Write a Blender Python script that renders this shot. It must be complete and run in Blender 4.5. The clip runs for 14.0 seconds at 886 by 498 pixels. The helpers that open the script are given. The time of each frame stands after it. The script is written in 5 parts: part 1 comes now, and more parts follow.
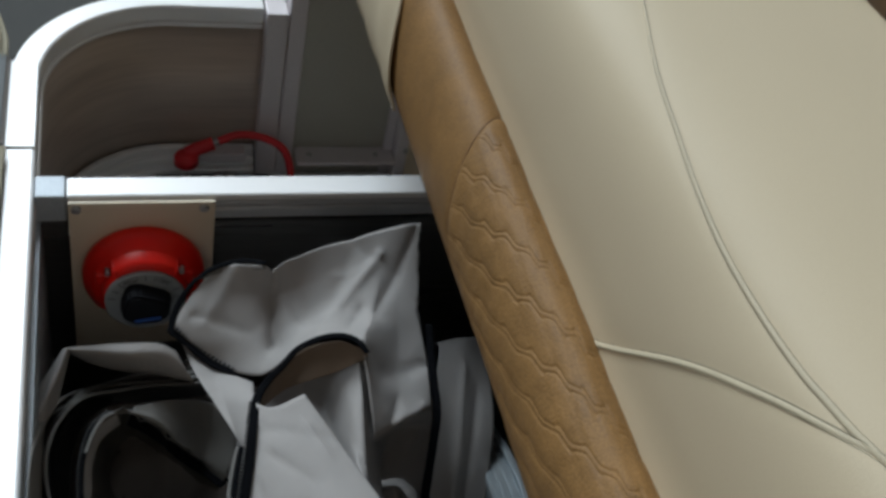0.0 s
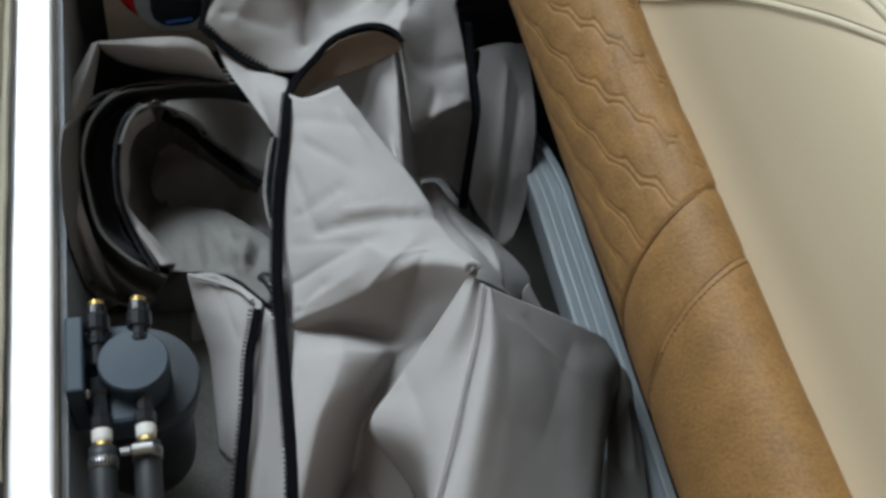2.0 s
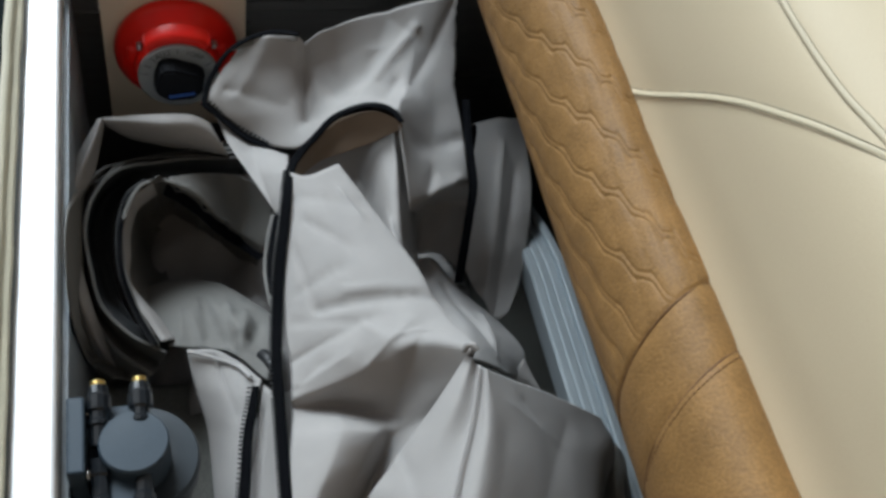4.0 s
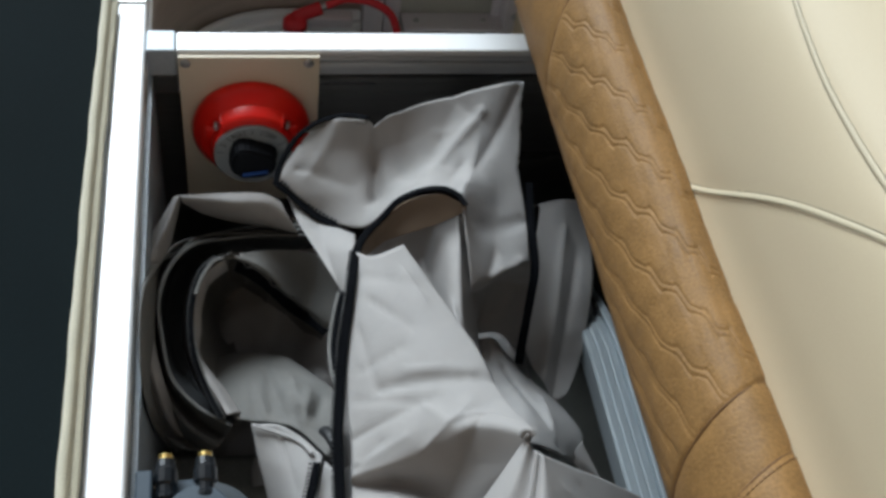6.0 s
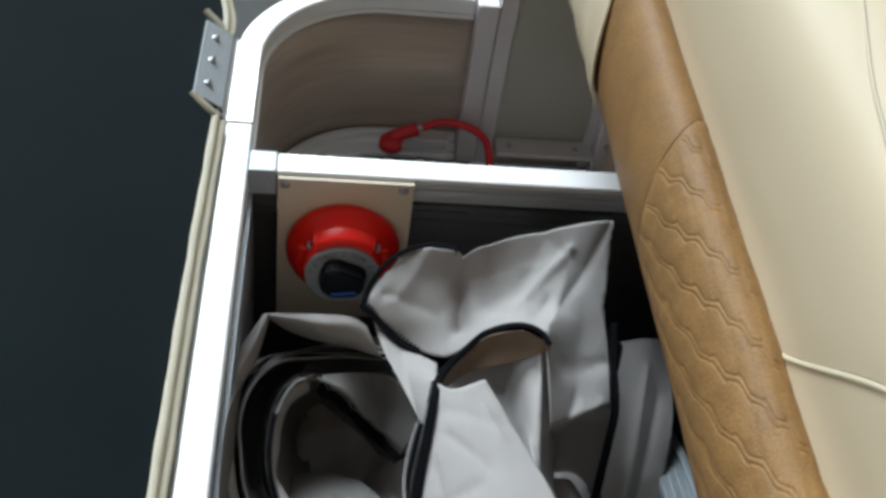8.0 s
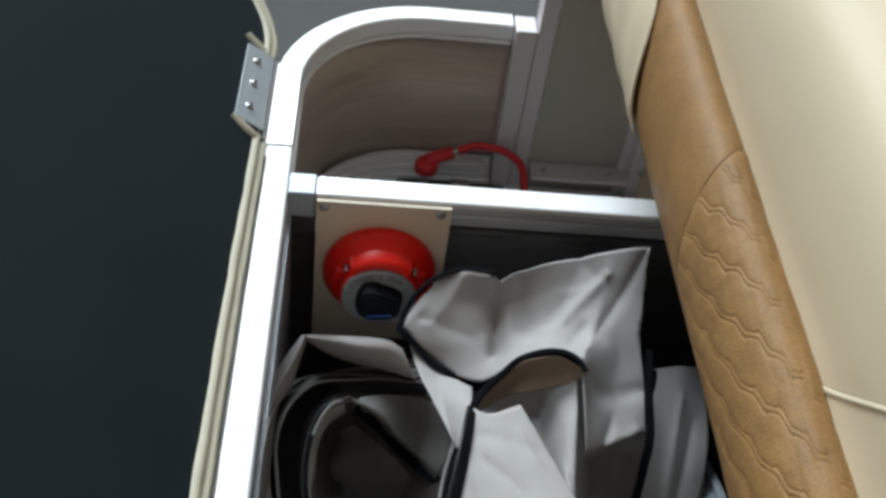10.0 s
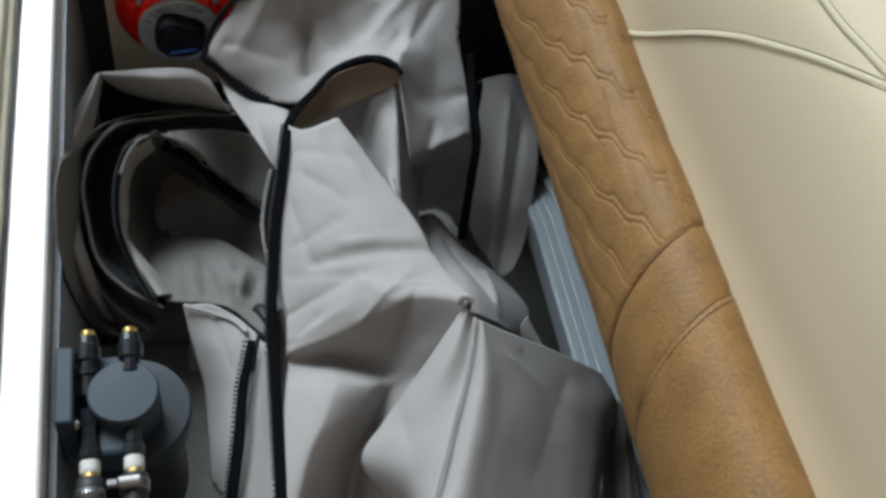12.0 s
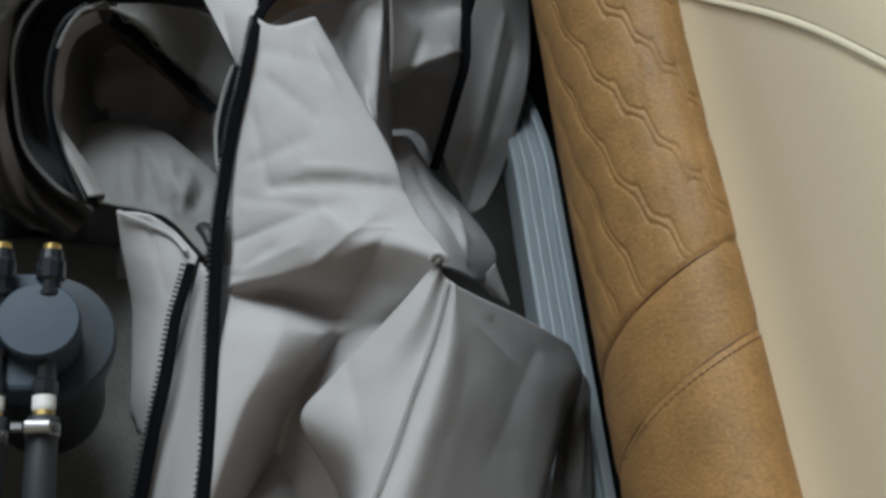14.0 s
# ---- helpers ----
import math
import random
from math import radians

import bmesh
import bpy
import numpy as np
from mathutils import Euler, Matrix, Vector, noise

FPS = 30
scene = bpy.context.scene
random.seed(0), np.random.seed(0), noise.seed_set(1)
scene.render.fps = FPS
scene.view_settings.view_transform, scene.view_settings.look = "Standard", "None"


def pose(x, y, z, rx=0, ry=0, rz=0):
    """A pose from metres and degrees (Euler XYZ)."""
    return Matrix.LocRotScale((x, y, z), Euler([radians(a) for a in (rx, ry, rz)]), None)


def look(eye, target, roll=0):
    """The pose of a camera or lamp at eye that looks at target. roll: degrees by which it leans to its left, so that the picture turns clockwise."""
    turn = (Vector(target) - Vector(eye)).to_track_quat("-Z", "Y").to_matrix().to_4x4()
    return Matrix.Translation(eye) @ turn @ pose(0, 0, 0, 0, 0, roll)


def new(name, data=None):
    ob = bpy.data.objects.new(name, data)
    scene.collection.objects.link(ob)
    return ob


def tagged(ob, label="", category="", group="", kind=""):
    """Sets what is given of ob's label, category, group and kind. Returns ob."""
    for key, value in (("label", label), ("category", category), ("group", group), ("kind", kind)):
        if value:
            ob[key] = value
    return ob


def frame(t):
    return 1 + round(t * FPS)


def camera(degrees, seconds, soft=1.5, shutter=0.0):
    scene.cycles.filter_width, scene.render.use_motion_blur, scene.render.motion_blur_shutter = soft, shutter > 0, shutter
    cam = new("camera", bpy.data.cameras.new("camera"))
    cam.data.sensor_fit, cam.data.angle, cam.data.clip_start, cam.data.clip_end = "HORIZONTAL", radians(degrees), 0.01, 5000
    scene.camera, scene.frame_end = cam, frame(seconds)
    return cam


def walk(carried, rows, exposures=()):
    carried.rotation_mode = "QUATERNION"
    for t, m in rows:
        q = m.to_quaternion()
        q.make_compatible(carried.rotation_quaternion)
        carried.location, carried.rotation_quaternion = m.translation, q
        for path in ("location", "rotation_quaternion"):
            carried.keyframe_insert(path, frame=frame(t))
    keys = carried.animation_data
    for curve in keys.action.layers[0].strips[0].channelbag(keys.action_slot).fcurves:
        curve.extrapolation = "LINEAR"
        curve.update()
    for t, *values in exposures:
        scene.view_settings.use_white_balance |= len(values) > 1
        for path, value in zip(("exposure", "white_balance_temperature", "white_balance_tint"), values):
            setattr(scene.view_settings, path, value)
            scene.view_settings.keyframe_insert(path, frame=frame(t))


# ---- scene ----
cam = camera(44.79, 14.0, soft=3.3)
# seconds, eye, yaw, pitch, roll
ROWS = [
    (0, 0.0817, -0.9646, 1.2604, -23.25, -41.80, 14.38),
    (0.2, 0.0569, -0.9727, 1.2511, -20.69, -43.80, 14.64),
    (0.5, 0.0784, -0.9688, 1.2450, -16.99, -48.80, 11.40),
    (1, 0.0850, -0.9763, 1.2416, -15.69, -48.91, 10.65),
    (1.5, 0.0917, -1.0009, 1.2056, -16.57, -51.42, 10.64),
    (2, 0.1059, -1.0220, 1.1725, -22.86, -53.50, 13.63),
    (2.5, 0.1141, -1.0340, 1.1646, -27.80, -53.58, 16.51),
    (3, 0.1174, -1.0361, 1.1756, -34.90, -50.79, 21.64),
    (3.5, 0.1247, -1.0324, 1.1796, -31.72, -51.20, 18.66),
    (4, 0.0985, -1.0054, 1.2025, -22.64, -50.96, 13.93),
    (6.3, 0.0969, -1.0012, 1.2389, -16.31, -48.49, 10.58),
    (6.5, 0.0939, -0.9953, 1.2434, -15.97, -48.29, 10.75),
    (7, 0.0606, -0.9794, 1.2630, -9.64, -46.12, 9.67),
    (7.5, 0.0647, -0.9787, 1.2686, -9.11, -44.62, 10.08),
    (8, 0.0828, -0.9760, 1.2690, -9.52, -44.28, 9.48),
    (8.2, 0.0919, -0.9706, 1.2688, -8.62, -44.28, 8.62),
    (10.3, 0.0670, -0.9768, 1.2778, -7.40, -43.49, 8.93),
    (10.5, 0.0770, -0.9776, 1.2704, -7.62, -43.75, 8.98),
    (11, 0.0958, -0.9886, 1.2358, -11.87, -46.02, 10.69),
    (11.5, 0.1122, -1.0023, 1.2039, -16.65, -49.43, 11.75),
    (12, 0.1312, -1.0197, 1.1771, -20.44, -52.43, 12.15),
    (12.5, 0.1281, -1.0169, 1.1792, -19.04, -51.96, 11.14),
    (13, 0.1245, -1.0101, 1.1969, -17.71, -49.91, 11.89),
    (13.5, 0.1290, -0.9994, 1.2115, -18.18, -47.47, 14.02),
    (13.7, 0.1245, -0.9827, 1.1751, -22.34, -49.47, 19.83),
    (14, 0.1216, -0.8986, 1.1230, -31.11, -58.04, 28.49),
]
EXPOSURES = [(0, -0.90), (0.3, -0.72), (0.5, -0.64), (1, -0.48), (1.5, -0.46), (2, -0.4), (2.5, -0.3), (3, -0.27), (3.5, -0.3), (4, -0.22), (6.5, -0.18), (7, -0.12), (7.5, -0.07), (8.2, -0.05), (10.5, -0.15), (11, -0.28), (12, -0.3), (12.5, -0.2), (13.5, -0.2), (14, -0.38)]
walk(cam, [(t, pose(x, y, z, 90 + pitch, 0, yaw) @ pose(0, 0, 0, 0, 0, roll)) for t, x, y, z, yaw, pitch, roll in ROWS], EXPOSURES)
# ---- light: bright overcast sky, soft sun ----
SUN_EL, SUN_AZ = 44.0, -24.0
world = bpy.data.worlds.new("sky")
scene.world = world
world.use_nodes = True
wn = world.node_tree.nodes
sky = wn.new("ShaderNodeTexSky")
sky.sky_type = "NISHITA"
sky.sun_disc = False
sky.sun_elevation = radians(SUN_EL)
sky.sun_rotation = radians(SUN_AZ)
sky.air_density, sky.dust_density, sky.ozone_density = 1.0, 5.5, 0.5
wn["Background"].inputs["Strength"].default_value = 0.066
veil = wn.new("ShaderNodeHueSaturation")
veil.inputs["Saturation"].default_value = 0.3
world.node_tree.links.new(sky.outputs[0], veil.inputs["Color"])
warm = wn.new("ShaderNodeMix")
warm.data_type, warm.blend_type = "RGBA", "MULTIPLY"
warm.inputs[0].default_value, warm.inputs[7].default_value = 1.0, (1.02, 1.0, 0.95, 1)
world.node_tree.links.new(veil.outputs[0], warm.inputs[6])
world.node_tree.links.new(warm.outputs[2], wn["Background"].inputs[0])
sun_data = bpy.data.lights.new("sun", "SUN")
sun_data.energy, sun_data.angle, sun_data.color = 4.0, radians(36), (0.80, 0.95, 1.06)
sun = new("sun", sun_data)
az, el = radians(SUN_AZ), radians(SUN_EL)
SUN_DIR = Vector((math.sin(az) * math.cos(el), math.cos(az) * math.cos(el), math.sin(el)))
sun.matrix_world = look(SUN_DIR * 5, (0, 0, 0))


# ---- materials ----
def material(name, base, rough=0.5, metal=0.0, vary=0.12, scale=18.0, bump=0.1, bump_scale=300.0, stretch=(1, 1, 1), coat=0.0, spec=0.5, fine=0.05):
    """Two scales of colour variation, a fine relief and a roughness that follows the wear."""
    m = bpy.data.materials.new(name)
    m.use_nodes = True
    nt = m.node_tree
    b = nt.nodes["Principled BSDF"]
    co = nt.nodes.new("ShaderNodeTexCoord")
    mp = nt.nodes.new("ShaderNodeMapping")
    mp.inputs["Scale"].default_value = stretch
    nt.links.new(co.outputs["Object"], mp.inputs[0])
    big = nt.nodes.new("ShaderNodeTexNoise")
    big.inputs["Scale"].default_value, big.inputs["Detail"].default_value = scale, 5
    small = nt.nodes.new("ShaderNodeTexNoise")
    small.inputs["Scale"].default_value, small.inputs["Detail"].default_value = bump_scale, 3
    for n in (big, small):
        nt.links.new(mp.outputs[0], n.inputs["Vector"])
    mix = nt.nodes.new("ShaderNodeMix")
    mix.data_type = "RGBA"
    dark = [c * (1 - vary) for c in base]
    light = [min(1, c * (1 + vary)) for c in base]
    mix.inputs[6].default_value, mix.inputs[7].default_value = (*dark, 1), (*light, 1)
    nt.links.new(big.outputs["Fac"], mix.inputs[0])
    mix2 = nt.nodes.new("ShaderNodeMix")
    mix2.data_type, mix2.blend_type = "RGBA", "OVERLAY"
    mix2.inputs[0].default_value = fine * 4
    nt.links.new(mix.outputs[2], mix2.inputs[6])
    nt.links.new(small.outputs["Fac"], mix2.inputs[7])
    nt.links.new(mix2.outputs[2], b.inputs["Base Color"])
    rr = nt.nodes.new("ShaderNodeMapRange")
    rr.inputs["To Min"].default_value, rr.inputs["To Max"].default_value = max(0.03, rough - 0.08), min(1, rough + 0.08)
    nt.links.new(big.outputs["Fac"], rr.inputs[0])
    nt.links.new(rr.outputs[0], b.inputs["Roughness"])
    b.inputs["Metallic"].default_value = metal
    b.inputs["Specular IOR Level"].default_value = spec
    b.inputs["Coat Weight"].default_value = coat
    if bump:
        bp = nt.nodes.new("ShaderNodeBump")
        bp.inputs["Strength"].default_value, bp.inputs["Distance"].default_value = bump, 0.001
        nt.links.new(small.outputs["Fac"], bp.inputs["Height"])
        nt.links.new(bp.outputs[0], b.inputs["Normal"])
    return m


def woven(name, base, pitch, vary=0.1, rough=0.7, bump=0.35):
    """A plain weave: two crossed wave textures under a stained base colour."""
    m = material(name, base, rough, 0, vary, 9, 0, 60, spec=0.35, fine=0.01)
    nt = m.node_tree
    b = nt.nodes["Principled BSDF"]
    co = nt.nodes.new("ShaderNodeTexCoord")
    total = None
    for axis in "XY":
        w = nt.nodes.new("ShaderNodeTexWave")
        w.bands_direction = axis
        w.inputs["Scale"].default_value = pitch
        w.inputs["Distortion"].default_value, w.inputs["Detail"].default_value = 1.5, 2
        nt.links.new(co.outputs["Object"], w.inputs["Vector"])
        if total is None:
            total = w.outputs["Fac"]
        else:
            add = nt.nodes.new("ShaderNodeMath")
            add.operation = "ADD"
            nt.links.new(total, add.inputs[0])
            nt.links.new(w.outputs["Fac"], add.inputs[1])
            total = add.outputs[0]
    bp = nt.nodes.new("ShaderNodeBump")
    bp.inputs["Strength"].default_value, bp.inputs["Distance"].default_value = bump, 0.0006
    nt.links.new(total, bp.inputs["Height"])
    nt.links.new(bp.outputs[0], b.inputs["Normal"])
    return m


ALU = material("brushed_aluminium", (0.93, 0.935, 0.94), 0.4, 0.25, 0.04, 6, 0.05, 500, (1, 0.05, 1))
ALU_X = material("brushed_aluminium_cross", (0.93, 0.935, 0.94), 0.4, 0.25, 0.04, 6, 0.05, 500, (0.05, 1, 1))
ALU_FACE = material("bright_rail_face", (0.62, 0.64, 0.67), 0.3, 0.4, 0.08, 8, 0.05, 300, (0.05, 1, 1))
ALU_SHEET = material("aluminium_sheet", (0.50, 0.42, 0.36), 0.36, 0.2, 0.2, 26, 0.12, 120, (0.08, 0.08, 1))
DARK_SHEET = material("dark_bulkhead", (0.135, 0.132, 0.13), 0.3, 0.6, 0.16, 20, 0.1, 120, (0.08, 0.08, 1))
ALU_WALL = material("aluminium_wall", (0.42, 0.465, 0.51), 0.42, 0.3, 0.12, 8, 0.1, 120)
REAR = material("speckled_sheet", (0.5, 0.49, 0.43), 0.5, 0.2, 0.08, 14, 0.08, 250, fine=0.03)
ALU_LOW = material("dull_extrusion", (0.43, 0.48, 0.51), 0.5, 0.55, 0.08, 12, 0.05, 400, (1, 0.05, 1))
ALU_GREY = material("anodised_post", (0.74, 0.70, 0.72), 0.5, 0.2, 0.06, 12, 0.05, 300)
STEEL = material("steel_screw", (0.5, 0.5, 0.5), 0.35, 1.0, 0.1, 80, 0.05, 600)
GREY_CAP = material("grey_cap", (0.48, 0.53, 0.58), 0.45, 0.3, 0.06, 30, 0.05, 400)
CREAM = material("cream_vinyl", (0.655, 0.552, 0.385), 0.6, 0, 0.035, 4, 0.25, 900, fine=0.02)
CREAM_PIPE = material("cream_piping", (0.65, 0.57, 0.41), 0.5, 0, 0.06, 30, 0.2, 900)
GROOVE_SHADE = material("cream_groove_shade", (0.30, 0.26, 0.18), 0.7, 0, 0.1, 40, 0.1, 600)
CREAM_TRIM = material("cream_trim", (0.53, 0.49, 0.37), 0.6, 0, 0.16, 25, 0.3, 500)
PLATE = material("cream_plate", (0.80, 0.70, 0.55), 0.45, 0, 0.04, 10, 0.08, 400)
BROWN = material("brown_leather", (0.275, 0.148, 0.05), 0.6, 0, 0.38, 34, 0.5, 430, fine=0.12, spec=0.35)
BROWN_DARK = material("brown_seam", (0.16, 0.075, 0.03), 0.6, 0, 0.1, 40, 0.2, 600)
DARK_BROWN = material("dark_brown_vinyl", (0.10, 0.05, 0.02), 0.5, 0, 0.1, 20, 0.3, 600)
LID = material("black_board", (0.0085, 0.0155, 0.0185), 0.65, 0, 0.25, 7, 0.12, 300, spec=0.12)
RED = material("red_plastic", (0.93, 0.016, 0.009), 0.32, 0, 0.07, 25, 0.05, 500, spec=0.35)
RED_RUBBER = material("red_rubber", (0.72, 0.025, 0.035), 0.4, 0, 0.08, 40, 0.08, 500)
BLACK = material("black_plastic", (0.010, 0.0115, 0.014), 0.5, 0, 0.15, 30, 0.1, 500)
SLATE = material("slate_plastic", (0.042, 0.062, 0.084), 0.5, 0, 0.08, 25, 0.15, 700, spec=0.3)
GLOSS = material("glossy_black", (0.014, 0.017, 0.021), 0.22, 0, 0.12, 30, 0.04, 500)
SLATE_DARK = material("dark_slate_plastic", (0.022, 0.032, 0.042), 0.45, 0, 0.1, 25, 0.15, 700, spec=0.3)
RUBBER = material("black_rubber", (0.024, 0.028, 0.032), 0.5, 0, 0.15, 30, 0.1, 500)
DIAL = material("grey_dial", (0.30, 0.315, 0.32), 0.5, 0, 0.06, 40, 0.05, 400)
INK = material("dial_print", (0.05, 0.05, 0.055), 0.6, 0, 0.05, 40, 0, 400)
TOOTH = material("zip_tooth", (0.012, 0.013, 0.015), 0.5, 0, 0.1, 60, 0, 500, spec=0.3)
KNOB_BLACK = material("matt_black_knob", (0.008, 0.009, 0.012), 0.7, 0, 0.1, 40, 0.05, 500, spec=0.15)
BLUE = material("blue_mark", (0.03, 0.11, 0.42), 0.5, 0, 0.05, 40, 0, 400)
CLAMP = material("clamp_steel", (0.42, 0.42, 0.42), 0.36, 1.0, 0.1, 80, 0.05, 600)
BRASS = material("brass", (0.75, 0.55, 0.2), 0.3, 1.0, 0.1, 60, 0.05, 500)
WHITE = material("white_nylon", (0.75, 0.74, 0.7), 0.4, 0, 0.05, 40, 0.05, 500)
def creased(m, scale, dist):
    """Adds soft crinkles below the weave's relief."""
    nt = m.node_tree
    b = nt.nodes["Principled BSDF"]
    weave = b.inputs["Normal"].links[0].from_node
    co = nt.nodes.new("ShaderNodeTexCoord")
    nz = nt.nodes.new("ShaderNodeTexNoise")
    nz.noise_type = "RIDGED_MULTIFRACTAL"
    nz.inputs["Scale"].default_value, nz.inputs["Detail"].default_value = scale, 2
    nz.inputs["Distortion"].default_value = 0.6
    nt.links.new(co.outputs["Object"], nz.inputs["Vector"])
    bp = nt.nodes.new("ShaderNodeBump")
    bp.inputs["Strength"].default_value, bp.inputs["Distance"].default_value = 0.35, dist
    nt.links.new(nz.outputs["Fac"], bp.inputs["Height"])
    nt.links.new(bp.outputs[0], weave.inputs["Normal"])
    return m


CANVAS = woven("grey_canvas", (0.381, 0.364, 0.355), 260, 0.035, 0.62, 0.25)
creased(CANVAS, 13, 0.0012)
# canvas copy darkened to stand for shade in the deep folds
CANVAS_SHADED = woven("shaded_canvas", (0.185, 0.18, 0.17), 200, 0.1, 0.7, 0.4)
creased(CANVAS_SHADED, 30, 0.003)
LINING = woven("brown_lining", (0.25, 0.185, 0.135), 260, 0.08, 0.7, 0.25)
TAPE = woven("black_zip_tape", (0.0045, 0.005, 0.0068), 420, 0.15, 0.85, 0.4)
TAPE.node_tree.nodes["Principled BSDF"].inputs["Specular IOR Level"].default_value = 0.06
DARK_CLOTH = woven("dark_cloth", (0.075, 0.077, 0.08), 300, 0.15, 0.8, 0.3)
CARPET = material("grey_carpet", (0.17, 0.17, 0.155), 0.95, 0, 0.25, 40, 1.0, 700, fine=0.2)
SHADE_TAN = material("tan_shade_wall", (0.26, 0.19, 0.125), 0.6, 0, 0.1, 5, 0.2, 200)
DECK = material("deck_carpet", (0.085, 0.087, 0.085), 0.95, 0, 0.75, 260, 1.0, 500, fine=0.25)
GROUND = material("ground_gravel", (0.2, 0.19, 0.17), 0.95, 0, 0.2, 3, 0.5, 60)


# ---- mesh helpers ----
def empty(name, label, category, at=(0, 0, 0), kind=""):
    e = new(name)
    e.location = at
    e.empty_display_size = 0.05
    return tagged(e, label, category, kind=kind)


def part(name, bm, mat, parent, label="", smooth=False):
    me = bpy.data.meshes.new(name)
    bm.normal_update()
    bm.to_mesh(me)
    bm.free()
    me.materials.append(mat)
    if smooth:
        for p in me.polygons:
            p.use_smooth = True
    ob = new(name, me)
    if parent is not None:
        ob.parent = parent
        base = parent.matrix_basis.translation.copy()
        if parent.parent is not None:
            base += parent.parent.matrix_basis.translation
        ob.location = -base
    return tagged(ob, label)


def box(bm, x0, x1, y0, y1, z0, z1, bevel=0.0, turn=None):
    r = bmesh.ops.create_cube(bm, size=1)
    vs = r["verts"]
    for v in vs:
        v.co = Vector(((x0 + x1) / 2 + v.co.x * (x1 - x0), (y0 + y1) / 2 + v.co.y * (y1 - y0), (z0 + z1) / 2 + v.co.z * (z1 - z0)))
    if bevel:
        es = list({e for v in vs for e in v.link_edges})
        out = bmesh.ops.bevel(bm, geom=es, offset=bevel, segments=2, affect="EDGES", profile=0.5)
        vs = list({v for f in out["faces"] for v in f.verts} | {v for v in vs if v.is_valid})
    if turn is not None:
        bmesh.ops.transform(bm, matrix=turn, verts=vs)
    return bm


def lathe(bm, profile, axis=Matrix(), n=32):
    """Turns (radius, height) pairs about the local z axis."""
    rings = []
    for r, h in profile:
        rings.append([bm.verts.new(axis @ Vector((r * math.cos(2 * math.pi * k / n), r * math.sin(2 * math.pi * k / n), h))) for k in range(n)])
    for a, b in zip(rings[:-1], rings[1:]):
        for k in range(n):
            bm.faces.new((a[k], a[(k + 1) % n], b[(k + 1) % n], b[k]))
    bm.faces.new(rings[-1])
    bm.faces.new(rings[0][::-1])
    return bm


def spline(points, per=8):
    """A Catmull-Rom line through the points."""
    p = [Vector(q) for q in points]
    p = [2 * p[0] - p[1]] + p + [2 * p[-1] - p[-2]]
    out = []
    for k in range(1, len(p) - 2):
        for j in range(per):
            t = j / per
            a, b, c, d = p[k - 1:k + 3]
            out.append(0.5 * (2 * b + (c - a) * t + (2 * a - 5 * b + 4 * c - d) * t * t + (3 * b - a - 3 * c + d) * t ** 3))
    out.append(p[-2])
    return out


def tube(bm, line, radius, n=10, up=(0, 0, 1), flat=1.0):
    """A round (or flattened) cord along a line."""
    up = Vector(up)
    rings = []
    for k, q in enumerate(line):
        d = (line[min(k + 1, len(line) - 1)] - line[max(k - 1, 0)]).normalized()
        s = d.cross(up)
        s = s.normalized() if s.length > 1e-4 else Vector((1, 0, 0))
        u = s.cross(d)
        rings.append([bm.verts.new(q + s * radius * math.cos(2 * math.pi * j / n) + u * radius * flat * math.sin(2 * math.pi * j / n)) for j in range(n)])
    for a, b in zip(rings[:-1], rings[1:]):
        for j in range(n):
            bm.faces.new((a[j], a[(j + 1) % n], b[(j + 1) % n], b[j]))
    bm.faces.new(rings[0][::-1])
    bm.faces.new(rings[-1])
    return bm


def sweep(bm, path, profile):
    """A closed profile of (outward offset, z) carried along a plan line of (x, y)."""
    rings = []
    for k, q in enumerate(path):
        q = Vector(q)
        d = (Vector(path[min(k + 1, len(path) - 1)]) - Vector(path[max(k - 1, 0)])).normalized()
        o = Vector((-d.y, d.x))
        rings.append([bm.verts.new((q.x + o.x * a, q.y + o.y * a, z)) for a, z in profile])
    n = len(profile)
    for a, b in zip(rings[:-1], rings[1:]):
        for j in range(n):
            bm.faces.new((a[j], b[j], b[(j + 1) % n], a[(j + 1) % n]))
    bm.faces.new(rings[0])
    bm.faces.new(rings[-1][::-1])
    return bm


def rounded(x0, x1, z0, z1, r=0.004):
    """A rounded rectangle as a closed profile."""
    out = []
    for cx, cz, a0 in ((x1 - r, z1 - r, 0), (x0 + r, z1 - r, 90), (x0 + r, z0 + r, 180), (x1 - r, z0 + r, 270)):
        for j in range(4):
            a = radians(a0 + 30 * j)
            out.append((cx + r * math.cos(a), cz + r * math.sin(a)))
    return out


def screw_head(bm, axis, r=0.005):
    lathe(bm, [(r, 0), (r, 0.0012), (r * 0.75, 0.0026), (r * 0.3, 0.003)], axis, 14)
    return bm


# ---- ground and deck ----
bm = bmesh.new()
box(bm, -400, 400, -400, 400, -0.3, -0.05)
tagged(part("ground", bm, GROUND, None), "pale gravel ground reaching to the horizon", "ground", kind="structure")
bm = bmesh.new()
box(bm, -1.6, 1.6, -2.4, 2.2, -0.045, 0.0, 0.01)
tagged(part("floor", bm, DECK, None), "speckled dark grey carpet on the boat's deck", "floor", kind="structure")

# unseen tan wall added behind the camera to block and warm light
bm = bmesh.new()
box(bm, -1.6, 1.6, -1.62, -1.55, 0.0, 1.95, 0.01)
tagged(part("shade_wall_south", bm, SHADE_TAN, None), "unseen plain tan wall added to block and warm the light", "wall", kind="structure")

# ---- locker frame: plan line of the inner edge of the rail ----
RAIL_Z = 0.42
CX, CY, CR = 0.18, 0.231, 0.18


